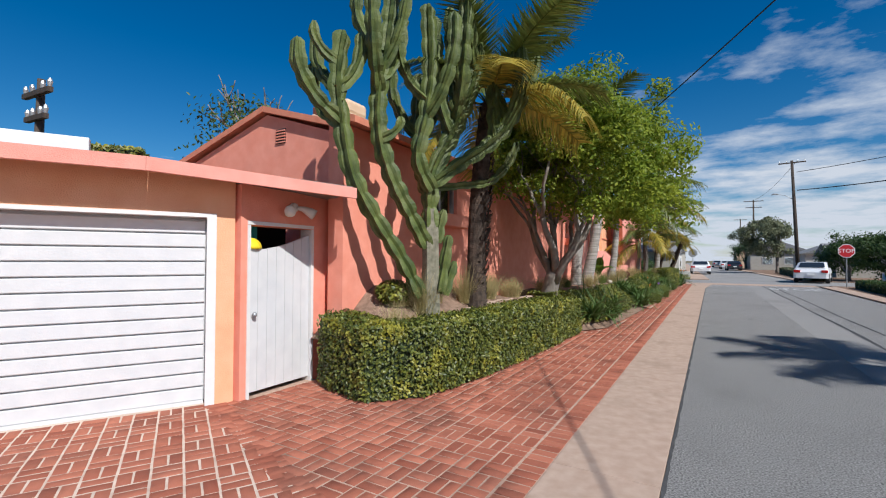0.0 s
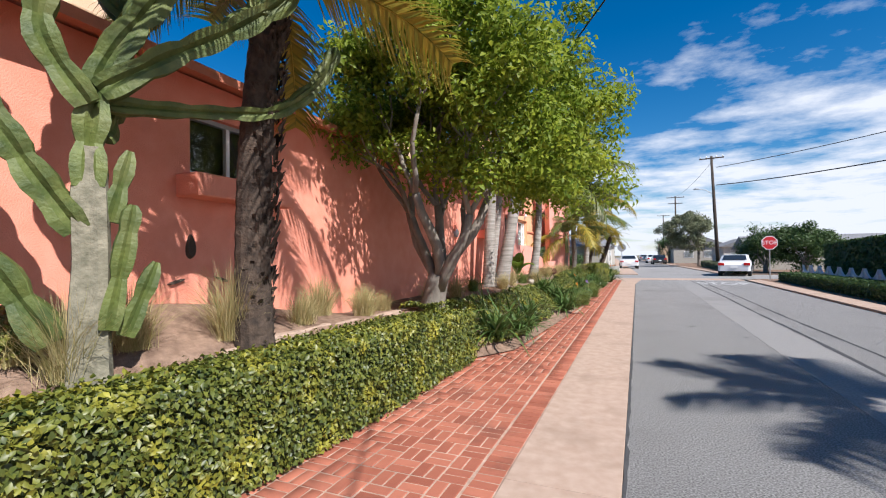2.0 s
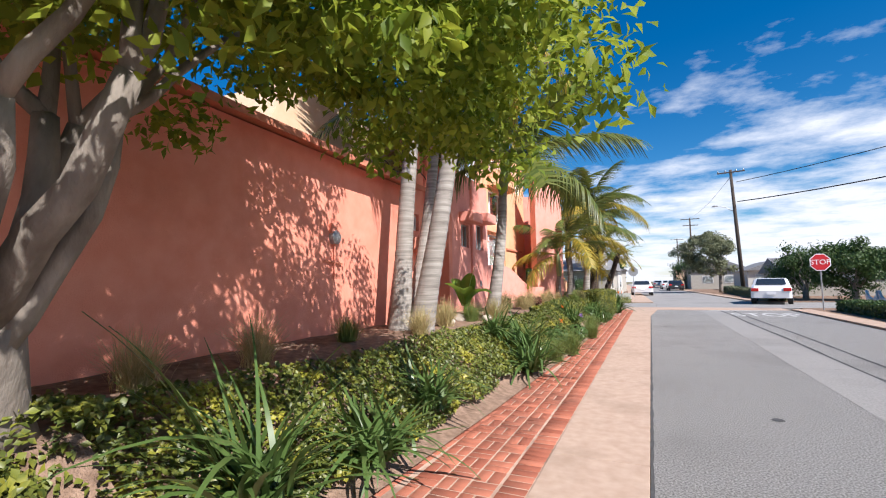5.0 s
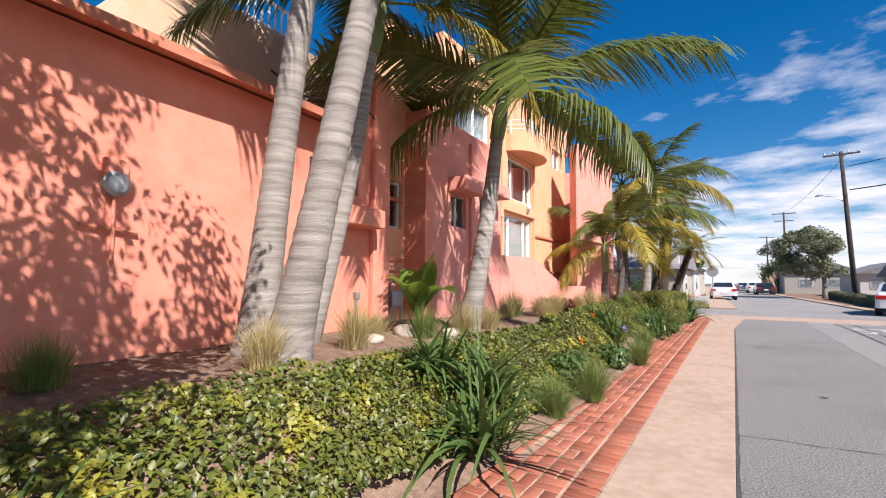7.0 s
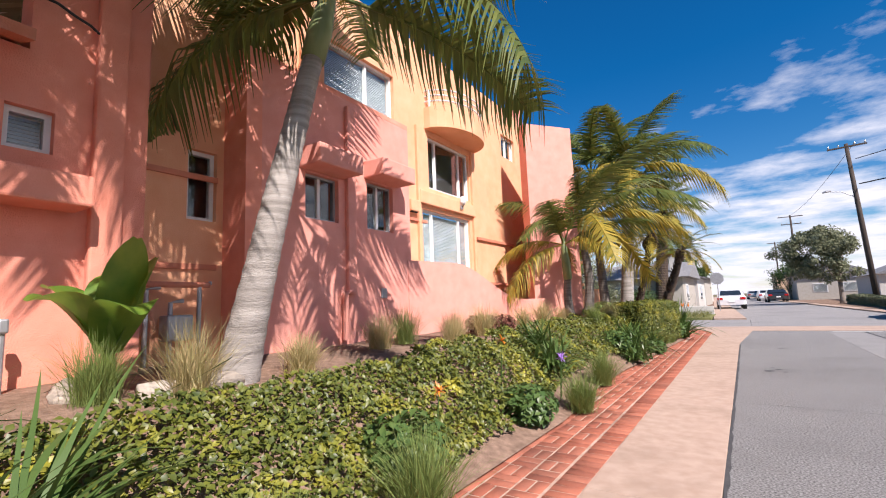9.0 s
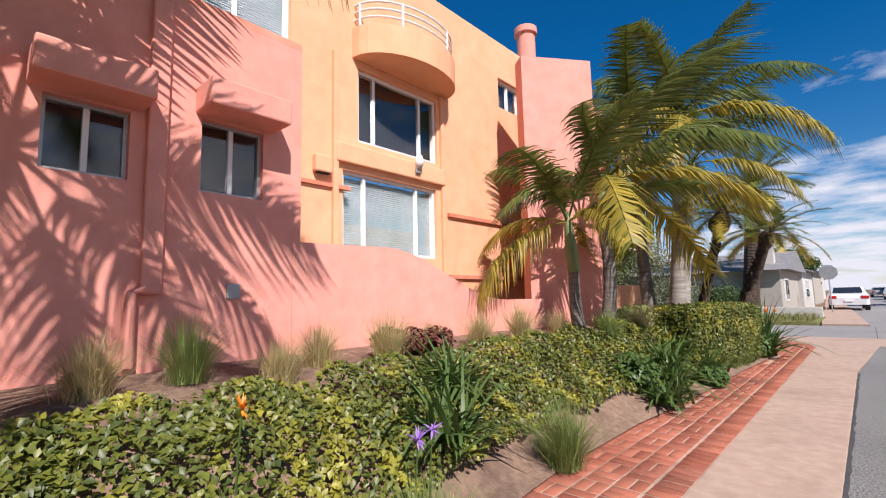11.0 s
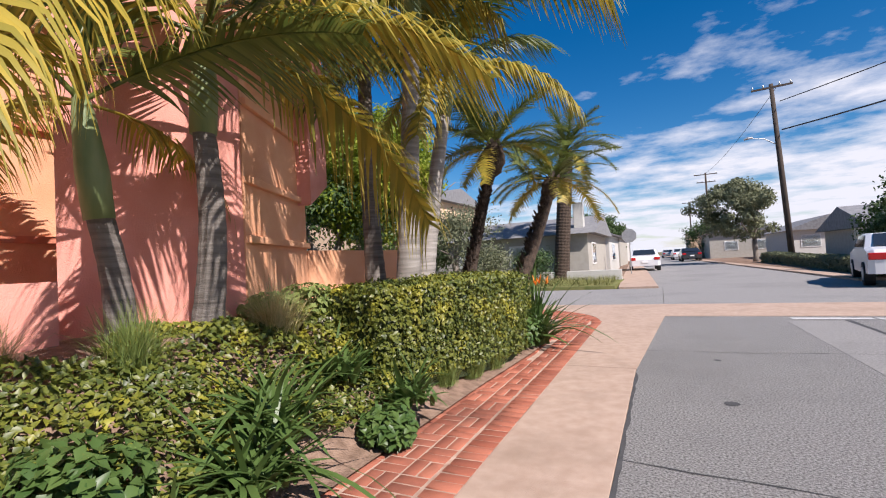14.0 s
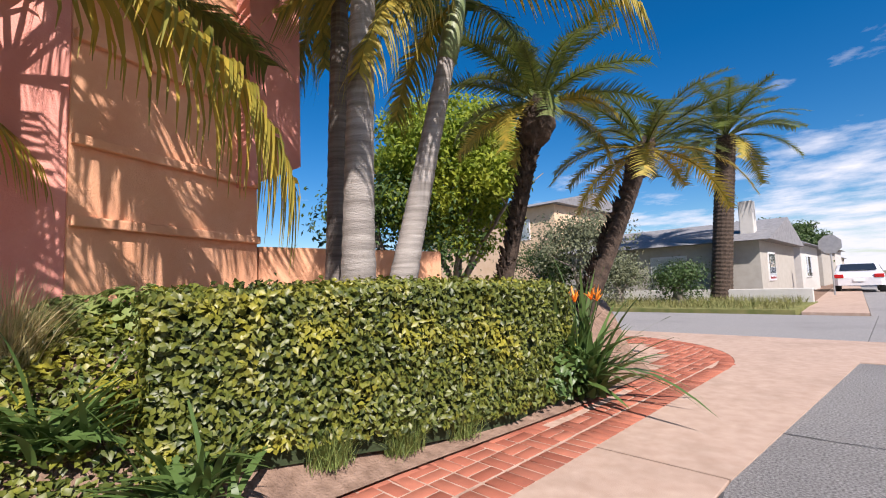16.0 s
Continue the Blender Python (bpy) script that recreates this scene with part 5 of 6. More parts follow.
palm("kentia_palm", "low palm with yellowing arched fronds", (-2.74, 23.56, 0.72), (-2.68, 23.6, 2.35), 0.10, 0.075, 2.35, 12, 56, bark=KENTIA_BARK, dead=4, bulge=1.25, pool=ARCH)
palm("king_palm", "tall palm with a dark slender ringed trunk", (-2.90, 26.09, 0.75), (-3.05, 26.25, 4.0), 0.115, 0.08, 2.4, 11, 57, bark=KENTIA_BARK, dead=4, sway=0.04, pool=ARCH)
palm("king_palm", "tall palm with a pale ringed trunk", (-2.40, 25.95, 0.72), (-2.12, 25.9, 3.9), 0.13, 0.085, 2.4, 11, 58, dead=4, sway=0.04, pool=ARCH)
palm("king_palm", "leaning palm with a pale ringed trunk", (-2.42, 26.3, 0.72), (-2.25, 26.95, 3.3), 0.115, 0.08, 2.1, 11, 60, dead=4, sway=0.04, pool=ARCH)
feather_palm_old("pygmy_date_palm", "leaning dark palm with a swollen crown boss", (-2.5, 27.8, 0.6), (-1.93, 28.07, 3.0), 0.075, 1.15, 26, 61, 5, DATE, 0.2)
feather_palm_old("pygmy_date_palm", "leaning dark palm with a drooping crown", (-2.0, 28.6, 0.5), (-1.3, 29.3, 2.6), 0.09, 1.2, 26, 62, 7, DATE, 0.16)
feather_palm_old("date_palm", "stout date palm with a stiff feathery crown", (-4.0, 43.0, 0.2), (-3.4, 43.0, 6.2), 0.34, 2.6, 34, 63, 3, DATE)
tree("garden_tree", "rounded bright green tree behind the garden wall", (-6.9, 31.9, 0.1), 5, 0.16, (-6.9, 31.7, 3.75), (1.95, 1.9, 1.95), 46000, 0.13, FICUS, 42, 5, clumps=150, depth=2, clump_r=0.55)

# plants along the walk
for i, (x, y, s) in enumerate(((-2.02, 8.5, 1.2), (-1.85, 9.45, 0.85), (-1.95, 10.6, 0.8), (-1.62, 13.3, 1.0), (-1.95, 19.15, 0.78), (-1.62, 23.0, 0.8), (-1.85, 23.3, 0.75), (-1.92, 13.95, 1.05), (-2.3, 13.6, 0.6), (-2.3, 19.6, 0.65), (-1.6, 24.5, 0.5), (-1.95, 24.1, 0.5), (-1.5, 22.3, 0.5))):
    strap_plant("strap_leaf_plant", "clump of long dark green strap leaves", at_bed(x, y, 0.06), 110, s * 0.9, 0.048, 100 + i, bend=1.15, spread=1.15)
strap_plant("bird_of_paradise", "bird of paradise clump with orange flowers", at_bed(-1.40, 27.6), 210, 1.05, 0.075, 120, bend=0.7, spread=0.7)
for i, (x, y, h) in enumerate(((-1.52, 14.7, 0.42), (-1.38, 15.6, 0.5), (-1.52, 20.0, 0.5), (-1.33, 18.4, 0.42), (-1.60, 25.2, 0.27), (-1.52, 25.65, 0.28), (-1.47, 26.1, 0.28))):
    tuft("rush_clump", "dense fine green rush clump", at_bed(x, y), 200 + i, h, 950, FINE_GREEN, 0.85, 0.75, 0.006, "rush clumps")
spots = [(-2.98, 2.25), (-2.98, 2.85), (-2.95, 4.0), (-2.98, 4.9), (-2.98, 6.0), (-3.2, 5.45), (-3.5, 7.3), (-3.3, 8.6), (-3.1, 3.3), (-3.25, 2.7), (-3.3, 6.5), (-3.2, 9.6), (-3.4, 11.2), (-3.0, 12.4), (-3.1, 13.5), (-3.3, 14.0), (-3.05, 14.6), (-2.75, 15.0), (-2.9, 16.0), (-3.3, 17.4), (-3.4, 18.0), (-3.0, 18.5), (-3.3, 19.0), (-3.2, 19.7), (-3.3, 20.4), (-3.1, 21.0), (-3.0, 21.7), (-2.85, 22.4), (-2.4, 22.9), (-2.35, 23.9)]
for i, (x, y) in enumerate(spots):
    tuft("feather_grass", "wispy straw-coloured feather grass tuft", at_bed(x, y), 300 + i, (0.46 if i < 3 else 0.32 if i < 5 else 0.30 if y < 8 else 0.34) + 0.08 * ((i * 7) % 3), 700, STRAW if i % 4 or y < 8 else FINE_GREEN, 0.75, 0.85, 0.005)

# purple and orange blooms over the ivy
for i, (x, y, mt_, lb) in enumerate(((-1.62, 18.55, PURPLE, "purple flower head over the ivy"), (-1.66, 18.7, PURPLE, "purple flower head over the ivy"), (-1.95, 17.75, FLOWER, "orange flower over the ivy"), (-1.7, 16.2, FLOWER, "orange flower over the ivy"))):
    rg2 = np.random.default_rng(470 + i)
    fl_ = thing("flower", None, None, lb, "flower", group="bed flowers", m=Matrix.Translation(at_bed(x, y)))
    bm = bmesh.new(); tube(bm, [(0, 0, 0), (0.02, 0, 0.3), (0.03, 0.01, 0.48)], [0.006, 0.005, 0.004], 6); part("stalk", bm, STRAP, fl_)
    d_ = rg2.normal(size=(26, 3)) + np.array([0, 0, 0.5])
    part("petals", blade_mesh(np.repeat(np.array([[0.03, 0.01, 0.48]]), 26, 0), d_, 0.07, 0.02, mt_, rg2, 0.2, 2), None, fl_)
# banana plant, bronze shrubs, rocks and a log by the recess
def banana(at):
    root = thing("banana_plant", None, None, "small banana plant with broad bright leaves", "plant", m=Matrix.Translation(at))
    bm = bmesh.new(); tube(bm, [(0, 0, -0.05), (0, 0, 0.3)], [0.05, 0.035], 10); part("stem", bm, BANANA, root)
    for k in range(6):
        verts, faces = [], []
        n = 9
        for i in range(n + 1):
            f = i / n
            w = 0.17 * math.sin(math.pi * min(0.98, 0.08 + f * 0.92)) ** 0.6
            x, z = 0.55 * f * (0.35 + 0.13 * k), 0.25 + 0.85 * f - 0.5 * f * f * (0.2 + 0.2 * k)
            for s in (-1, 0, 1):
                verts.append((x, s * w, z + abs(s) * w * 0.35))
        for i in range(n):
            for j in range(2):
                a = i * 3 + j
                faces.append((a, a + 1, a + 4, a + 3))
        part("leaf", raw_mesh(verts, faces, BANANA, True), None, root, m=pose(0, 0, 0, 0, 0, k * 67 + 20))
banana(at_bed(-3.22, 14.72))
for i, (x, y) in enumerate(((-3.3, 20.1), (-3.15, 20.35), (-3.45, 19.9))):
    rg2 = np.random.default_rng(400 + i)
    p = rg2.normal(size=(420, 3))
    p = p / np.maximum(1.0, np.linalg.norm(p, axis=1, keepdims=True) / 1.7) * np.array([0.10, 0.10, 0.08]) + np.array([0, 0, 0.15])
    thing("bronze_shrub", leaf_mesh(p, p + np.array([0, 0, 0.2]), 0.075, 0.045, RED_LEAF, rg2), None, "low shrub with bronze red leaves", "shrub", m=Matrix.Translation(at_bed(x, y)))
for i, (x, y, s) in enumerate(((-3.3, 14.6, 0.16), (-3.2, 13.9, 0.12), (-3.2, 7.9, 0.14), (-3.3, 13.7, 0.15), (-2.45, 24.5, 0.17))):
    bm = bmesh.new(); bmesh.ops.create_icosphere(bm, subdivisions=2, radius=s)
    for v in bm.verts:
        v.co *= 1 + 0.35 * noise.noise(v.co * 7 + Vector((i, 0, 0)))
        v.co.z *= 0.6
    thing("rock", bm, STONE, "pale weathered rock in the bed", "rock", m=Matrix.Translation(at_bed(x, y, 0.03)), smooth=True)
bm = bmesh.new(); tube(bm, [(0, 0, 0.05), (0.05, 0.35, 0.06), (0.02, 0.7, 0.05)], [0.07, 0.08, 0.06], 12)
thing("log", bm, STONE, "pale weathered log lying in the bed", "log", m=Matrix.Translation(at_bed(-2.85, 14.75)), smooth=True)
# leafy weeds beside the bricks and bushes by the orange corner
for i, (x, y, s, mt_) in enumerate(((-1.75, 15.9, 0.16, STRAP), (-1.9, 22.35, 0.16, STRAP), (-1.45, 24.0, 0.11, STRAP), (-1.6, 17.6, 0.15, STRAP), (-2.6, 24.5, 0.16, FINE_GREEN), (-2.75, 24.2, 0.13, FINE_GREEN), (-3.35, 2.7, 0.13, HEDGE), (-1.5, 27.3, 0.2, STRAP))):
    rg2 = np.random.default_rng(430 + i)
    p = rg2.normal(size=(700, 3))
    p = p / np.maximum(1.0, np.linalg.norm(p, axis=1, keepdims=True) / 1.8) * np.array([s, s, s * 0.7]) + np.array([0, 0, s])
    thing("leafy_weed", leaf_mesh(p, p + np.array([0, 0, 0.15]), 0.085, 0.05, mt_, rg2), None, "leafy green low plant in the bed", "plant", kind="stuff", m=Matrix.Translation(at_bed(x, y)))
for i in range(5):
    bm = bmesh.new()
    a = i * 1.3
    tube(bm, [(0, 0, 0), (0.10 * math.cos(a), 0.10 * math.sin(a), 0.55), (0.2 * math.cos(a), 0.2 * math.sin(a), 0.86)], [0.008, 0.007, 0.006], 6)
    fl_ = thing("bird_of_paradise_flower", None, None, "orange bird of paradise flower on a stalk", "flower", m=Matrix.Translation(at_bed(-1.30, 27.45)))
    part("stalk", bm, STRAP, fl_)
    rg2 = np.random.default_rng(450 + i)
    tip = np.array([[0.2 * math.cos(a), 0.2 * math.sin(a), 0.86]])
    part("petals", blade_mesh(np.repeat(tip, 9, 0), np.stack([rg2.normal(size=9) * 0.5, rg2.normal(size=9) * 0.5, np.ones(9)], 1), 0.13, 0.03, FLOWER, rg2, 0.3, 3), None, fl_, "orange petals")

# ---- across the street and beyond ----
def house(name, label, x0, x1, y0, y1, h, ridge, mat, roof, along="x", windows=(), overhang=0.4):
    root = thing(name, None, None, label, "house", m=pose((x0 + x1) / 2 + (veer(y0) if x0 < 9 else 0.0), (y0 + y1) / 2, 0))
    w, d = (x1 - x0) / 2, (y1 - y0) / 2
    part("wall", boxed(-w, w, -d, d, -0.2, h), mat, root)
    bm = bmesh.new()
    o = overhang
    if along == "x":
        q = [(-w - o, -d - o, h), (w + o, -d - o, h), (w + o, d + o, h), (-w - o, d + o, h), (-w - o, 0, ridge), (w + o, 0, ridge)]
        fs = ((0, 1, 5, 4), (2, 3, 4, 5), (0, 4, 3), (1, 2, 5), (0, 3, 2, 1))
    else:
        q = [(-w - o, -d - o, h), (w + o, -d - o, h), (w + o, d + o, h), (-w - o, d + o, h), (0, -d - o, ridge), (0, d + o, ridge)]
        fs = ((1, 2, 5, 4), (3, 0, 4, 5), (0, 1, 4), (2, 3, 5), (0, 3, 2, 1))
    vs = [bm.verts.new(p) for p in q]
    for f in fs:
        bm.faces.new([vs[i] for i in f])
    bmesh.ops.recalc_face_normals(bm, faces=bm.faces)
    part("roof", bm, roof, root)
    for face, a, b, z0, z1 in windows:
        if face == "s":
            win = part("window", boxed(a, b, -d - 0.04, -d + 0.02, z0, z1), WHITE_TRIM, root)
            part("pane", boxed(a + 0.07, b - 0.07, -d - 0.05, -d - 0.042, z0 + 0.07, z1 - 0.07), GLASS, win)
        else:
            s = 1 if face == "e" else -1
            win = part("window", boxed(min(s * w - 0.02, s * w + s * 0.04), max(s * w - 0.02 * s, s * w + s * 0.04), a, b, z0, z1), WHITE_TRIM, root)
            part("pane", boxed(min(s * (w + 0.042), s * (w + 0.05)), max(s * (w + 0.042), s * (w + 0.05)), a + 0.07, b - 0.07, z0 + 0.07, z1 - 0.07), GLASS, win)
    return root


house("bungalow", "grey low bungalow with a shingled roof", -10.5, -2.4, 43.5, 51, 2.3, 3.4, HOUSE_GREY, ROOF_GREY, "x", (("s", 0.2, 1.6, 0.8, 1.9), ("s", -2.6, -1.4, 0.9, 1.9), ("e", -2.5, -1.2, 0.8, 1.9)))
thing("low_wall", boxed(-9, -1.3, 42.75, 42.95, -0.1, 0.55, bevel=0.02), HOUSE_WHITE, "low pale garden wall before the bungalow", "wall", kind="structure")
hc = thing("house_chimney", None, None, "white stuccoed house chimney", "chimney", m=pose(-2.9 + veer(43.5), 44.6, 2.2))
part("stack", boxed(-0.24, 0.24, -0.24, 0.24, 0, 1.7, bevel=0.03), HOUSE_WHITE, hc)
house("white_house", "white gabled house with a porch", -7, -1.9, 53, 60, 2.5, 4.0, HOUSE_WHITE, ROOF_GREY, "y", (("s", -1, 1, 0.8, 2.0), ("e", -2, 0, 0.8, 2.0)))
house("two_storey_house", "pale two-storey house behind the trees", -20, -11, 44, 52, 5.0, 6.0, CREAM, ROOF_GREY, "x", (("s", -2, -0.5, 3.3, 4.4), ("s", 1.5, 3, 3.3, 4.4)))
house("grey_house", "low grey house with a pale metal roof", 9.8, 20, 50, 58, 1.9, 3.2, HOUSE_GREY, ROOF_GREY, "x", (("s", -3, -1, 0.8, 1.9), ("w", -3, -1, 0.8, 1.9)))
house("tiled_house", "long low house with brown tile roof", 20, 44, 40, 50, 2.6, 4.0, HOUSE_WHITE, ROOF_RED, "x", (("s", -8, -6, 1, 2.1), ("s", -2, 0, 1, 2.1)))
for i, (x0, x1, y0, y1, h, r, m) in enumerate(((10.5, 16, 70, 80, 2.4, 3.6, HOUSE_WHITE), (8, 15, 84, 95, 3, 4.6, HOUSE_GREY), (-9, -1.6, 66, 76, 2.8, 4.2, HOUSE_GREY), (-9, -1.6, 84, 96, 3.4, 4.6, HOUSE_WHITE), (8, 15, 104, 118, 4, 5.6, CREAM), (-9, -1.8, 105, 120, 3, 5, HOUSE_GREY))):
    house("far_house", "distant low house along the street", x0, x1, y0, y1, h, r, m, ROOF_GREY, "y", (("s", -2, -0.6, 0.9, 2.0), ("s", 0.8, 2.2, 0.9, 2.0)))

TREES = (("street_tree", "broad rounded grey-green street tree", (7.0, 64, 0), 7, (5.8, 64, 4.0), (3.5, 3.8, 2.1), OLIVE, 0.26, 15000),
         ("dark_tree", "dense dark green garden tree", (11.2, 41.5, 0), 4, (11.0, 41.5, 2.1), (2.3, 2.2, 1.6), DARKLEAF, 0.18, 16000),
         ("dark_tree", "dense dark green garden tree", (9.4, 44.0, 0), 4, (9.4, 46.0, 2.0), (1.5, 2.0, 1.6), DARKLEAF, 0.18, 9000),
         ("far_tree", "distant dark street tree", (-3.6, 74, 0), 6, (-3.4, 74, 3.4), (2.6, 2.4, 2.2), DARKLEAF, 0.26, 9000),
         ("far_tree", "distant dark street tree", (-5.2, 62, 0), 6, (-5.0, 62, 3.0), (2.0, 2.0, 1.7), DARKLEAF, 0.26, 6000),
         ("far_tree", "distant dark street tree", (8.2, 92, 0), 6, (8.2, 92, 3.2), (2.6, 2.6, 2.2), DARKLEAF, 0.25, 3500),
         ("grey_tree", "feathery grey-green tree in a garden", (-8.3, 40.5, 0.1), 4, (-8.3, 40.5, 2.6), (2.2, 2.0, 1.5), OLIVE, 0.14, 6000),
         ("dark_tree", "dense dark green tree behind the wall", (-7.4, 30.5, 0.3), 4, (-7.4, 30.5, 2.2), (2.2, 2.0, 1.3), DARKLEAF, 0.13, 7000),
         ("garden_shrub", "rounded grey-green shrub before the bungalow", (-6.6, 40.2, 0.1), 1.6, (-6.6, 40.2, 1.0), (1.1, 1.0, 0.85), OLIVE, 0.10, 5000),
         ("garden_shrub", "low dark green shrub before the bungalow", (-4.9, 41.2, 0.1), 1.2, (-4.9, 41.2, 0.75), (0.8, 0.8, 0.6), DARKLEAF, 0.10, 4000),
         ("garden_shrub", "tall dark green shrub before the bungalow", (-9.9, 40.4, 0.1), 2.4, (-9.9, 40.4, 1.5), (1.4, 1.1, 1.3), DARKLEAF, 0.11, 7000),
         ("yard_tree", "open-branched tree behind the garage", (-9.6, 4.9, 0), 3.4, (-9.5, 4.8, 4.5), (1.0, 1.0, 0.75), DARKLEAF, 0.12, 1500))
for i, (nm, lb, b, h, c, r, m, lf, cnt) in enumerate(TREES):
    if b[1] > 60 and nm == "far_tree":
        b, c = (b[0] + veer(b[1]), b[1], b[2]), (c[0] + veer(b[1]), c[1], c[2])
    tree(nm, lb, b, h, 0.16, c, r, cnt, lf, m, 70 + i, 4, clumps=60, depth=2, clump_r=0.6, fork=max(0.6, c[2] - r[2] - 0.1))
hedge("street_hedge", "dark hedge across the street with pale plants", [(7.0, 6, 1.0, 0, 0.5), (7.2, 14, 1.1, 0, 0.5), (7.4, 22, 1.1, 0, 0.5), (7.6, 30.5, 1.1, 0, 0.45)], 81, 450, 0.11, DARKLEAF)
fence = thing("scalloped_fence", None, None, "low white scalloped garden fence behind a hedge", "fence")
for k in range(14):
    bm = bmesh.new()
    n = 8
    top = [(i / n * 1.2, 0.86 - 0.36 * math.sin(math.pi * i / n) ** 0.7) for i in range(n + 1)]
    fr = [bm.verts.new((0, s, z)) for s, z in [(0, 0)] + top + [(1.2, 0)]]; bk = [bm.verts.new((0.08, s, z)) for s, z in [(0, 0)] + top + [(1.2, 0)]]
    bm.faces.new(fr); bm.faces.new(list(reversed(bk)))
    for i in range(len(fr)):
        bm.faces.new((fr[i], fr[(i + 1) % len(fr)], bk[(i + 1) % len(fr)], bk[i]))
    bmesh.ops.recalc_face_normals(bm, faces=bm.faces)
    part("panel", bm, WHITE_TRIM, fence, m=pose(8.4, 14.8 + k * 1.22, 0, 0, 0, -2))
hedge("clipped_bush", "clipped yellow-green hedge showing above the garage roof", [(-11.5, 2.0, 0.9, 0, 3.95), (-10.7, 3.1, 0.9, 0, 3.95)], 86, 420, 0.10)
hedge("far_hedge", "low dry hedge along the far pavement", [(7.2, 41, 1.0, 0, 0.6), (7.5, 52, 1.0, 0, 0.6), (7.6, 62, 1.2, 0, 0.7)], 82, 250, 0.14, OLIVE)
hedge("bank_shrubs", "mixed green shrubs behind the street hedge", [(9.7, 8, 1.7, 0, 2.2), (10.0, 20, 1.9, 0, 2.3), (10.5, 32, 2.0, 0, 2.0)], 84, 300, 0.2, DARKLEAF)
bm = bmesh.new(); box(bm, -14, -1.26, 38.6, 43.2, -0.2, 0.10)
thing("verge", bm, GRASS_DRY, "dry grassy verge before the bungalow", "grass verge", kind="structure")
rg_ = np.random.default_rng(8)
roots = np.stack([rg_.uniform(-12, -1.4, 6000), rg_.uniform(38.7, 42.6, 6000), np.full(6000, 0.1)], 1)
thing("verge_grass", blade_mesh(roots, np.stack([rg_.normal(size=6000) * 0.4, rg_.normal(size=6000) * 0.4, np.ones(6000)], 1), 0.32, 0.02, GRASS_DRY, rg_, 0.5, 2), None, "dry tufty grass on the verge", "grass", kind="stuff")
bm = bmesh.new(); box(bm, 5.62, 6.3, -14, 31, -0.2, 0.06); 
for a, b, y0 in ((5.95, 6.6, 39.6), (-1.0, 0.28, 38.5)):
    prism(bm, [(a + veer(y0), y0), (b + veer(y0), y0), (b + veer(200), 200), (a + veer(200), 200)], -0.2, 0.06)
thing("pavement", bm, CONCRETE, "pale concrete kerb strips along the street", "pavement", kind="structure")
bm = bmesh.new(); box(bm, 6.31, 60, -14, 32.6, -0.3, 0.03); prism(bm, [(6.61 + veer(39.6), 39.6), (60, 39.6), (60, 140), (6.61 + veer(140), 140)], -0.3, 0.03); prism(bm, [(-60, 43.21), (-1.01 + veer(43.21), 43.21), (-1.01 + veer(140), 140), (-60, 140)], -0.3, 0.06)
thing("yard_ground", bm, SOIL, "dry garden soil beside the street", "ground", kind="structure")

# power poles, street lamp, cables
def pole(x, y, h, lean, label, arms=((0.2, 2.4),), lamp=False, r=0.15):
    root = thing("utility_pole", None, None, label, "utility pole", group="power poles", m=pose(x, y, 0, 0, lean, 0))
    bm = bmesh.new(); tube(bm, [(0, 0, -0.3), (0, 0, h * 0.5), (0, 0, h)], [r, r * 0.85, r * 0.62], 12); part("shaft", bm, POLE_WOOD, root, smooth=True)
    for dz, w in arms:
        part("crossarm", boxed(-w / 2, w / 2, -0.13, -0.02, h - dz - 0.12, h - dz), POLE_WOOD, root)
        for k in (-0.46, -0.2, 0.2, 0.46):
            bm = bmesh.new(); tube(bm, [(k * w, -0.07, h - dz), (k * w, -0.07, h - dz + 0.12), (k * w, -0.07, h - dz + 0.2)], [0.04, 0.06, 0.03], 8); part("insulator", bm, METAL, root)
    if lamp:
        bm = bmesh.new(); tube(bm, [(-0.1, 0, h * 0.66), (-0.8, -0.1, h * 0.70), (-1.5, -0.2, h * 0.71)], [0.04, 0.035, 0.03], 8); arm_ = part("lamp_arm", bm, METAL, root)
        bm = bmesh.new(); tube(bm, [(-1.45, -0.2, h * 0.715), (-1.75, -0.23, h * 0.715), (-2.0, -0.26, h * 0.71)], [0.07, 0.1, 0.05], 10); part("lamp_head", bm, METAL, arm_)
    return root
pole(8.4, 59.7, 12.5, -2, "dark wooden power pole with crossarm and street lamp", lamp=True, r=0.2)
pole(7.37, 103.4, 13.2, 0, "distant wooden power pole with crossarm", ((0.2, 3.2), (1.4, 2.6)), r=0.2)
pole(7.4, 150, 13.2, 0, "distant wooden power pole with crossarm", ((0.2, 3.2),), r=0.2)
pole(-14.0, 2.2, 5.9, 3, "wooden power pole with a grey transformer behind the garage", ((0.3, 1.6), (0.9, 1.2)), r=0.13)
def cable(pts, r=0.012, sag=0.4, label="black overhead power cable"):
    bm = bmesh.new()
    a, b = Vector(pts[0]), Vector(pts[1])
    tube(bm, [a.lerp(b, i / 16) - Vector((0, 0, sag * 4 * (i / 16) * (1 - i / 16))) for i in range(17)], [r] * 17, 6)
    thing("power_cable", bm, WIRE, label, "cable", group="cables")
pole(10.3, -11.9, 7.6, 0, "wooden power pole beside the road", r=0.14)
cable(((10.3, -12.0, 6.8), (-0.9, 8.7, 4.75)), 0.012, 0.25)
cable(((8.4, 59.7, 9.2), (30, 15, 8.5)), 0.045, 1.0)
cable(((8.4, 59.7, 11.2), (32, 15, 11.0)), 0.03, 1.0)
cable(((8.4, 59.7, 12.4), (7.4, 103, 13.1)), 0.02, 0.6)
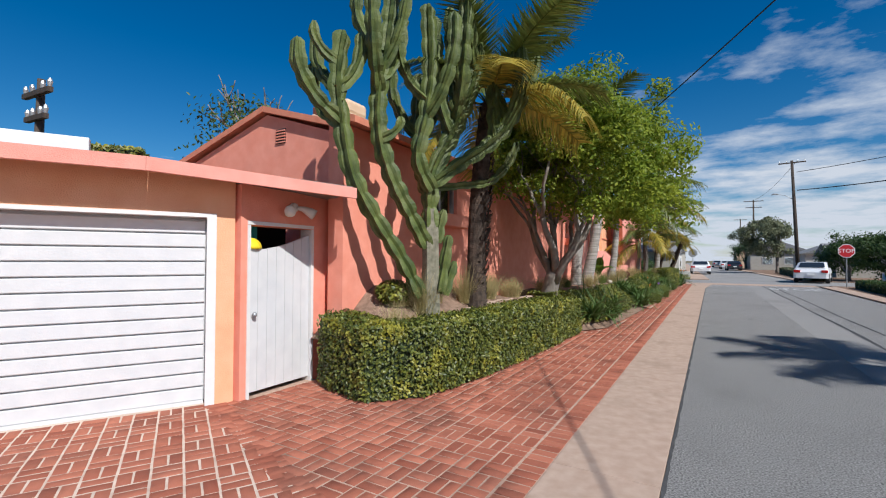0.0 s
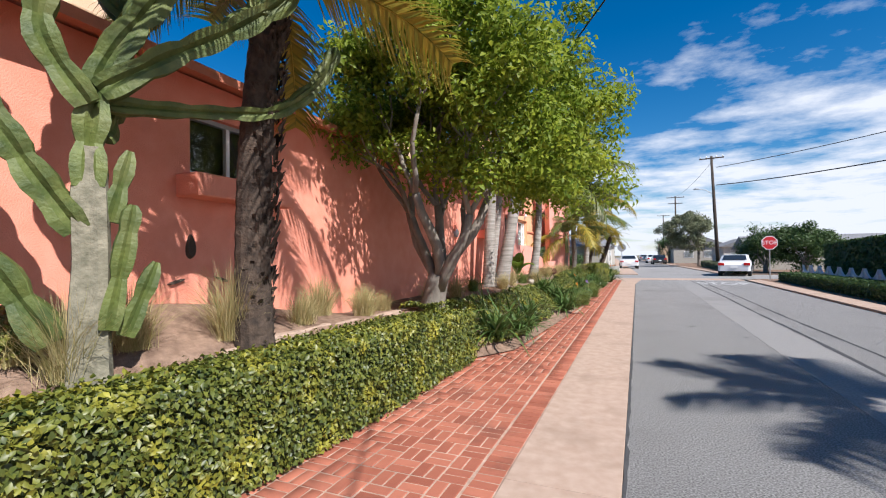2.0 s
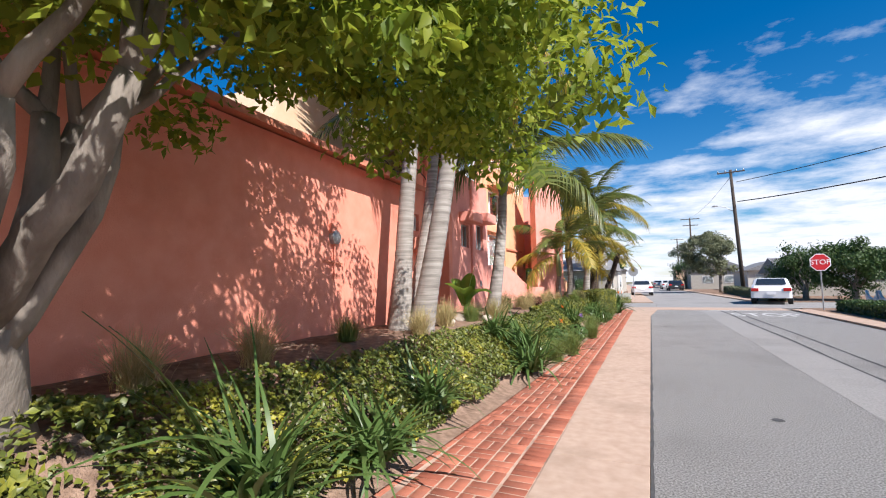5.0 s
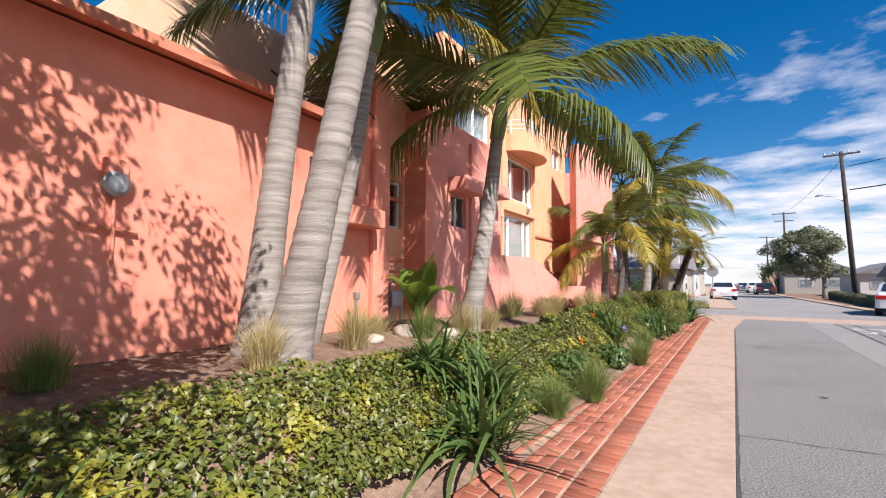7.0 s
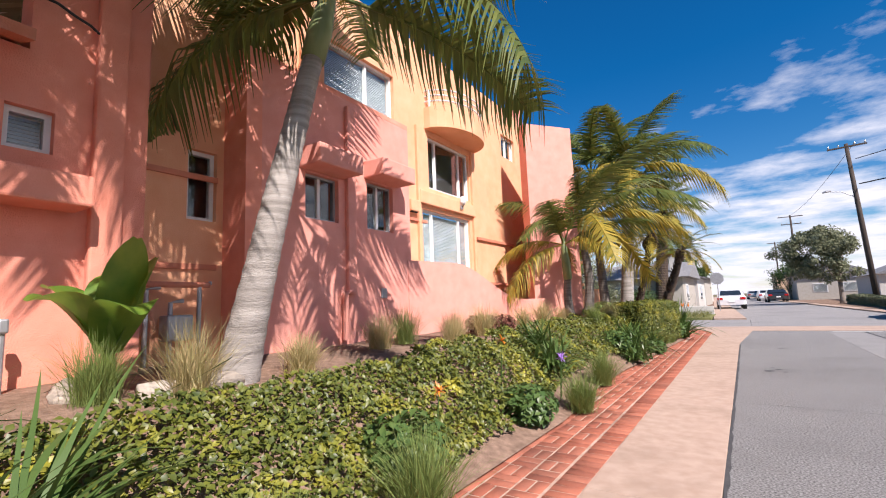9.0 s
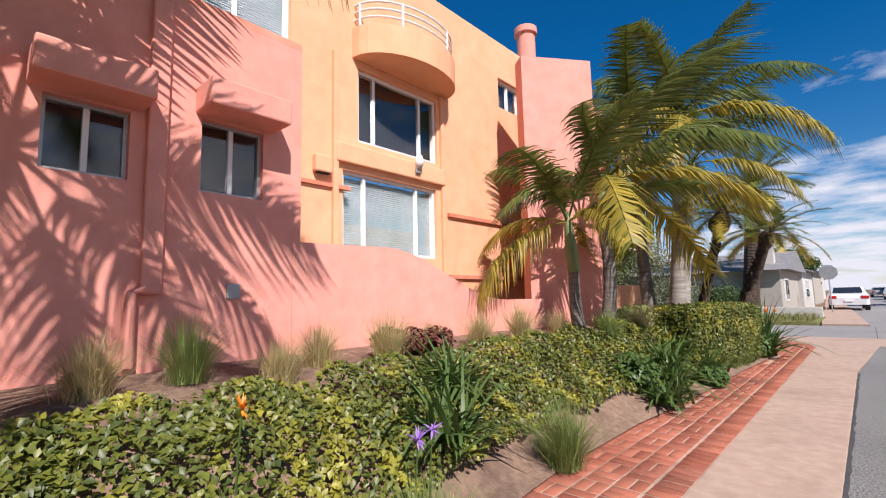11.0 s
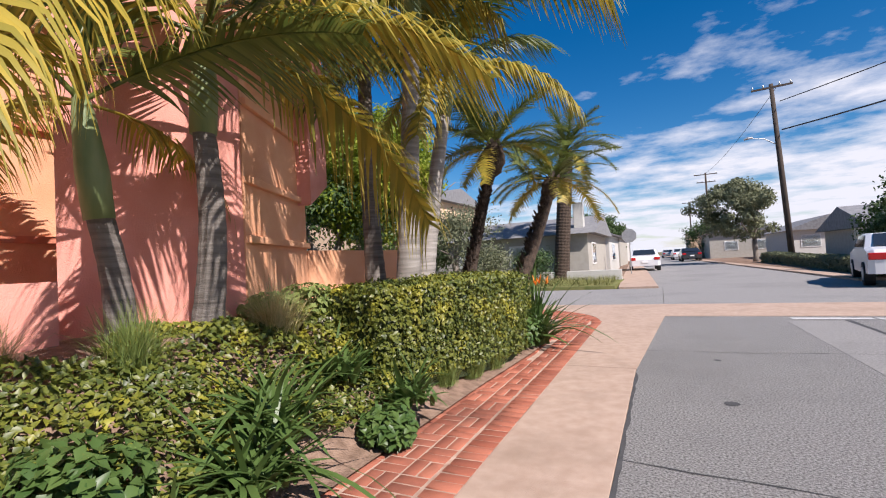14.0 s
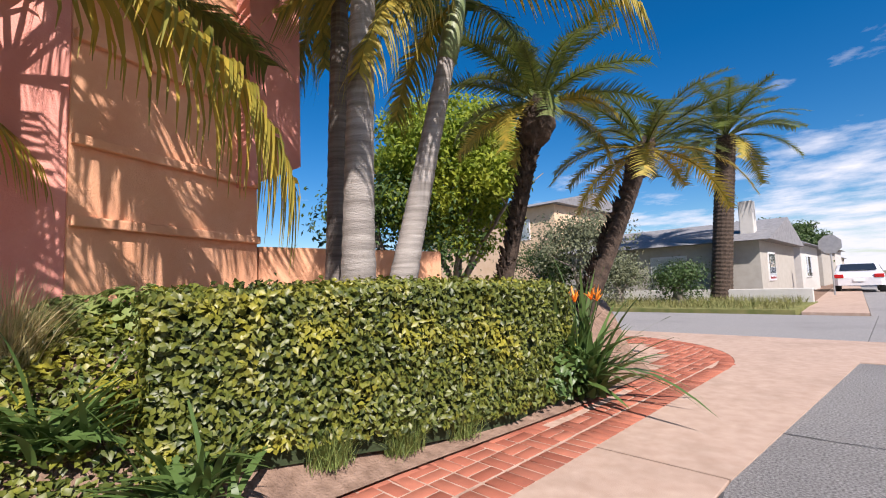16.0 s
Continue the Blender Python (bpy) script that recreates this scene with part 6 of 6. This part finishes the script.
# signs
def sign(name, label, x, y, z, size, sides, mat, face, rot=0):
    root = thing(name, None, None, label, "road sign", m=pose(x, y, 0, 0, 0, rot))
    bm = bmesh.new(); tube(bm, [(0, 0.03, 0), (0, 0.03, z + size)], [0.03, 0.03], 8); part("post", bm, METAL, root)
    bm = bmesh.new()
    o = math.pi / sides
    ring = [(size * math.cos(o + 2 * math.pi * k / sides), size * math.sin(o + 2 * math.pi * k / sides)) for k in range(sides)]
    a = [bm.verts.new((p, -0.01, z + q)) for p, q in ring]; b = [bm.verts.new((p, 0.0, z + q)) for p, q in ring]
    bm.faces.new(a); bm.faces.new(list(reversed(b)))
    for k in range(sides):
        bm.faces.new((a[k], b[k], b[(k + 1) % sides], a[(k + 1) % sides]))
    bmesh.ops.recalc_face_normals(bm, faces=bm.faces)
    plate = part("plate", bm, mat, root)
    return root, plate
stop, plate = sign("stop_sign", "red octagonal stop sign with white letters", 6.86, 31.4, 2.09, 0.40, 8, SIGN_WHITE, None)
bm = bmesh.new()
o = math.pi / 8
bm.faces.new([bm.verts.new((0.365 * math.cos(o + 2 * math.pi * k / 8), -0.015, 2.09 + 0.365 * math.sin(o + 2 * math.pi * k / 8))) for k in range(8)])
part("red_field", bm, RED, plate)
cu = bpy.data.curves.new("stop_word", "FONT"); cu.body, cu.size, cu.align_x, cu.align_y, cu.extrude = "STOP", 0.30, "CENTER", "CENTER", 0.002
tmp = bpy.data.objects.new("stop_word", cu)
me = tmp.to_mesh().copy(); me.materials.append(SIGN_WHITE)
part("lettering", me, None, plate, "white letters", m=pose(0, -0.021, 2.09, 90, 0, 0))
sign("street_sign", "grey back of a road sign on a post", -1.29, 49.4, 2.24, 0.42, 8, METAL, None)

# car in the crossing
def car(name, label, m, paint):
    root = thing(name, None, None, label, "car", m=m)
    prof = [(-2.35, 0.35), (-2.38, 0.75), (-2.2, 0.98), (-1.5, 1.05), (-0.85, 1.42), (0.55, 1.44), (1.25, 1.02), (2.1, 0.88), (2.35, 0.65), (2.35, 0.32)]
    def loft(profile, half, tuck):
        bm = bmesh.new()
        rows = []
        for s in (-1, -0.85, 0.85, 1):
            k = 1.0 if abs(s) < 0.9 else 0.0
            rows.append([bm.verts.new((x * (1 if k else 0.97), s * half * (1 - tuck * max(0, (z - 0.95)) ), z - (0.0 if k else 0.05 * (z > 0.6)))) for x, z in profile])
        for a, b in zip(rows, rows[1:]):
            for i in range(len(profile)):
                j = (i + 1) % len(profile)
                bm.faces.new((a[i], a[j], b[j], b[i]))
        bm.faces.new(rows[0]); bm.faces.new(list(reversed(rows[-1])))
        bmesh.ops.recalc_face_normals(bm, faces=bm.faces)
        return bm
    part("body", loft(prof, 0.92, 0.35), paint, root)
    for nm, q in (("rear_window", ((-1.53, 1.075), (-0.9, 1.40))), ("windscreen", ((0.62, 1.40), (1.22, 1.05)))):
        bm = bmesh.new()
        vs = [bm.verts.new((x + (0.012 if x > 0 else -0.012), s * 0.70 * (1 if z < 1.2 else 0.9), z + 0.012)) for (x, z) in q for s in (-1, 1)]
        bm.faces.new((vs[0], vs[1], vs[3], vs[2]))
        part(nm, bm, CAR_GLASS, root, "dark glass")
    for s in (-1, 1):
        bm = bmesh.new()
        vs = [bm.verts.new((x, s * (0.925 - 0.30 * (z - 0.95)), z)) for x, z in ((-1.35, 1.06), (-0.85, 1.36), (0.5, 1.37), (1.05, 1.04))]
        bm.faces.new(vs)
        part("side_window", bm, CAR_GLASS, root, "dark glass")
        for x in (-1.4, 1.4):
            bm = bmesh.new(); tube(bm, [(x, s * 0.72, 0.32), (x, s * 0.95, 0.32)], [0.32, 0.32], 22); wh = part("wheel", bm, RUBBER, root)
            bm = bmesh.new(); tube(bm, [(x, s * 0.94, 0.32), (x, s * 0.96, 0.32)], [0.2, 0.18], 18); part("rim", bm, METAL, wh)
        part("tail_light", boxed(-2.40, -2.2, min(s * 0.55, s * 0.9), max(s * 0.55, s * 0.9), 0.72, 0.90, bevel=0.02), TAIL, root, "red tail light")
    part("number_plate", boxed(-2.405, -2.37, -0.2, 0.2, 0.55, 0.67), SIGN_WHITE, root)
    return root
car("car", "silver-white sedan waiting at the crossing", pose(6.5, 38.8, 0, 0, 0, 78), CAR_PAINT)
car("parked_car", "pale parked car down the street", pose(0.2 + veer(56), 56.0, 0, 0, 0, 93), CAR_PAINT)
for i, y in enumerate((78, 90, 112)):
    car("parked_car", "distant parked car along the street", pose(5.2 + veer(y), y, 0, 0, 0, 93), (CAR_GLASS, CAR_PAINT, METAL)[i])
# palm across the street, whose crown shades the road
palm("street_palm", "tall palm across the street shading the road", (8.2, 4.6, 0), (7.9, 4.35, 5.0), 0.16, 0.11, 2.3, 13, 91, dead=3)


# ---- bricks ----
def brick_mesh(w, l, mat):
    bm = bmesh.new()
    b, h = 0.003, 0.008
    lo = [bm.verts.new(p) for p in ((-w, -l, -0.03), (w, -l, -0.03), (w, l, -0.03), (-w, l, -0.03))]
    mi = [bm.verts.new(p) for p in ((-w, -l, h - b), (w, -l, h - b), (w, l, h - b), (-w, l, h - b))]
    hi = [bm.verts.new(p) for p in ((-w + b, -l + b, h), (w - b, -l + b, h), (w - b, l - b, h), (-w + b, l - b, h))]
    for i in range(4):
        j = (i + 1) % 4
        bm.faces.new((lo[i], lo[j], mi[j], mi[i])); bm.faces.new((mi[i], mi[j], hi[j], hi[i]))
    bm.faces.new(hi)
    return mesh_of(bm, mat)


walkway = thing("brick_walk", None, None, "worn red brick walk in a basket-weave pattern", "walkway", kind="structure", m=pose(0, 0, 0))
BR = brick_mesh(0.0940, 0.0440, BRICK)
place = []
brng = random.Random(9)
def drive(x, y):
    """Distances along and out from the garage front, on the driveway; None beyond it."""
    gx, gy = x + 4.14, y - 0.90
    along = gx * math.cos(radians(61)) + gy * math.sin(radians(61))
    out = gx * math.sin(radians(61)) - gy * math.cos(radians(61))
    return (along, out) if -0.1 < out < 9 and along < -0.18 + 0.16 * out else None
def want(x, y):
    if drive(x, y):
        return False
    if y < 1.5:
        gx, gy = x + 4.1, y - 0.85
        return x < -0.86 and (gx * math.cos(radians(29)) - gy * math.sin(radians(29))) > -0.14 and x > -7
    if y < 2.05:
        return -4.15 < x < -0.86
    if y < 29.8:
        return brick_edge(y) + 0.01 < x < -0.86
    r = math.hypot(x + 3.2, y - 29.8)
    return 1.7 < r < 2.36 and x > -3.1
S = 0.206
ix0 = -30
for iy in range(-24, 158):
    for ix in range(ix0, 0):
        x, y = -0.965 + (ix + 0.5) * S + 0.0, iy * S + 0.1
        if not want(x, y):
            continue
        for k in (-1, 1):
            if (ix + iy) % 2:
                place.append((x, y + k * 0.0515, 0))
            else:
                place.append((x + k * 0.0515, y, 90))
# course of headers where the driveway meets the walk
for k in range(36):
    out = 0.05 + k * 0.103
    along = -0.16 + 0.16 * out
    place.append((-4.14 + along * math.cos(radians(61)) + out * math.sin(radians(61)), 0.90 + along * math.sin(radians(61)) - out * math.cos(radians(61)), 70.3))
# driveway field, laid square to the garage
for i in range(-40, 8):
    for j in range(0, 34):
        along, out = i * S + 0.05, j * S + 0.06
        x = -4.14 + along * math.cos(radians(61)) + out * math.sin(radians(61))
        y = 0.90 + along * math.sin(radians(61)) - out * math.cos(radians(61))
        if not drive(x, y) or x > -0.9 or y < -6 or along > -0.10 + 0.16 * out:
            continue
        for k in (-1, 1):
            if (i + j) % 2:
                place.append((x + k * 0.0515 * math.cos(radians(61)), y + k * 0.0515 * math.sin(radians(61)), -29))
            else:
                place.append((x + k * 0.0515 * math.sin(radians(61)), y - k * 0.0515 * math.cos(radians(61)), 61))
for k in range(34):
    a = k * 2.45
    place.append((-3.2 + 2.385 * math.cos(radians(a)), 29.8 + 2.385 * math.sin(radians(a)), a))
# edging bricks on the bed side
y = 2.2
while y < 29.3:
    sl = math.degrees(math.atan2(brick_edge(y + 0.1) - brick_edge(y), 0.1))
    place.append((brick_edge(y) - 0.02, y, 90 - sl))
    y += 0.203
# border course of headers against the gutter
y = -5.0
while y < 29.8:
    place.append((-0.853, y, 0))
    y += 0.103
near_ids = [i for i, p in enumerate(place) if 1.0 < p[1] < 7.0 and p[0] > -1.75][:300]
for i in near_ids:
    x, y, a = place[i]
    ob = part("brick", BR, None, walkway, m=pose(x, y, brng.uniform(-0.002, 0.003), brng.uniform(-0.35, 0.35), brng.uniform(-0.35, 0.35), a + brng.uniform(-1, 1)))
skip = set(near_ids)
src = np.array([v.co[:] for v in BR.vertices]); quads = [tuple(p.vertices) for p in BR.polygons]
vv, ff = [], []
for i, (x, y, a) in enumerate(place):
    if i in skip:
        continue
    m = np.array(pose(x, y, brng.uniform(-0.002, 0.003), brng.uniform(-0.35, 0.35), brng.uniform(-0.35, 0.35), a + brng.uniform(-1, 1)))
    o = len(vv) * len(src)
    vv.append(src @ m[:3, :3].T + m[:3, 3]); ff += [tuple(o + k for k in q) for q in quads]
rest = part("bricks", raw_mesh(np.concatenate(vv), ff, BRICK_FAR), None, walkway, "joined field of red bricks")
tagged(rest, kind="stuff")
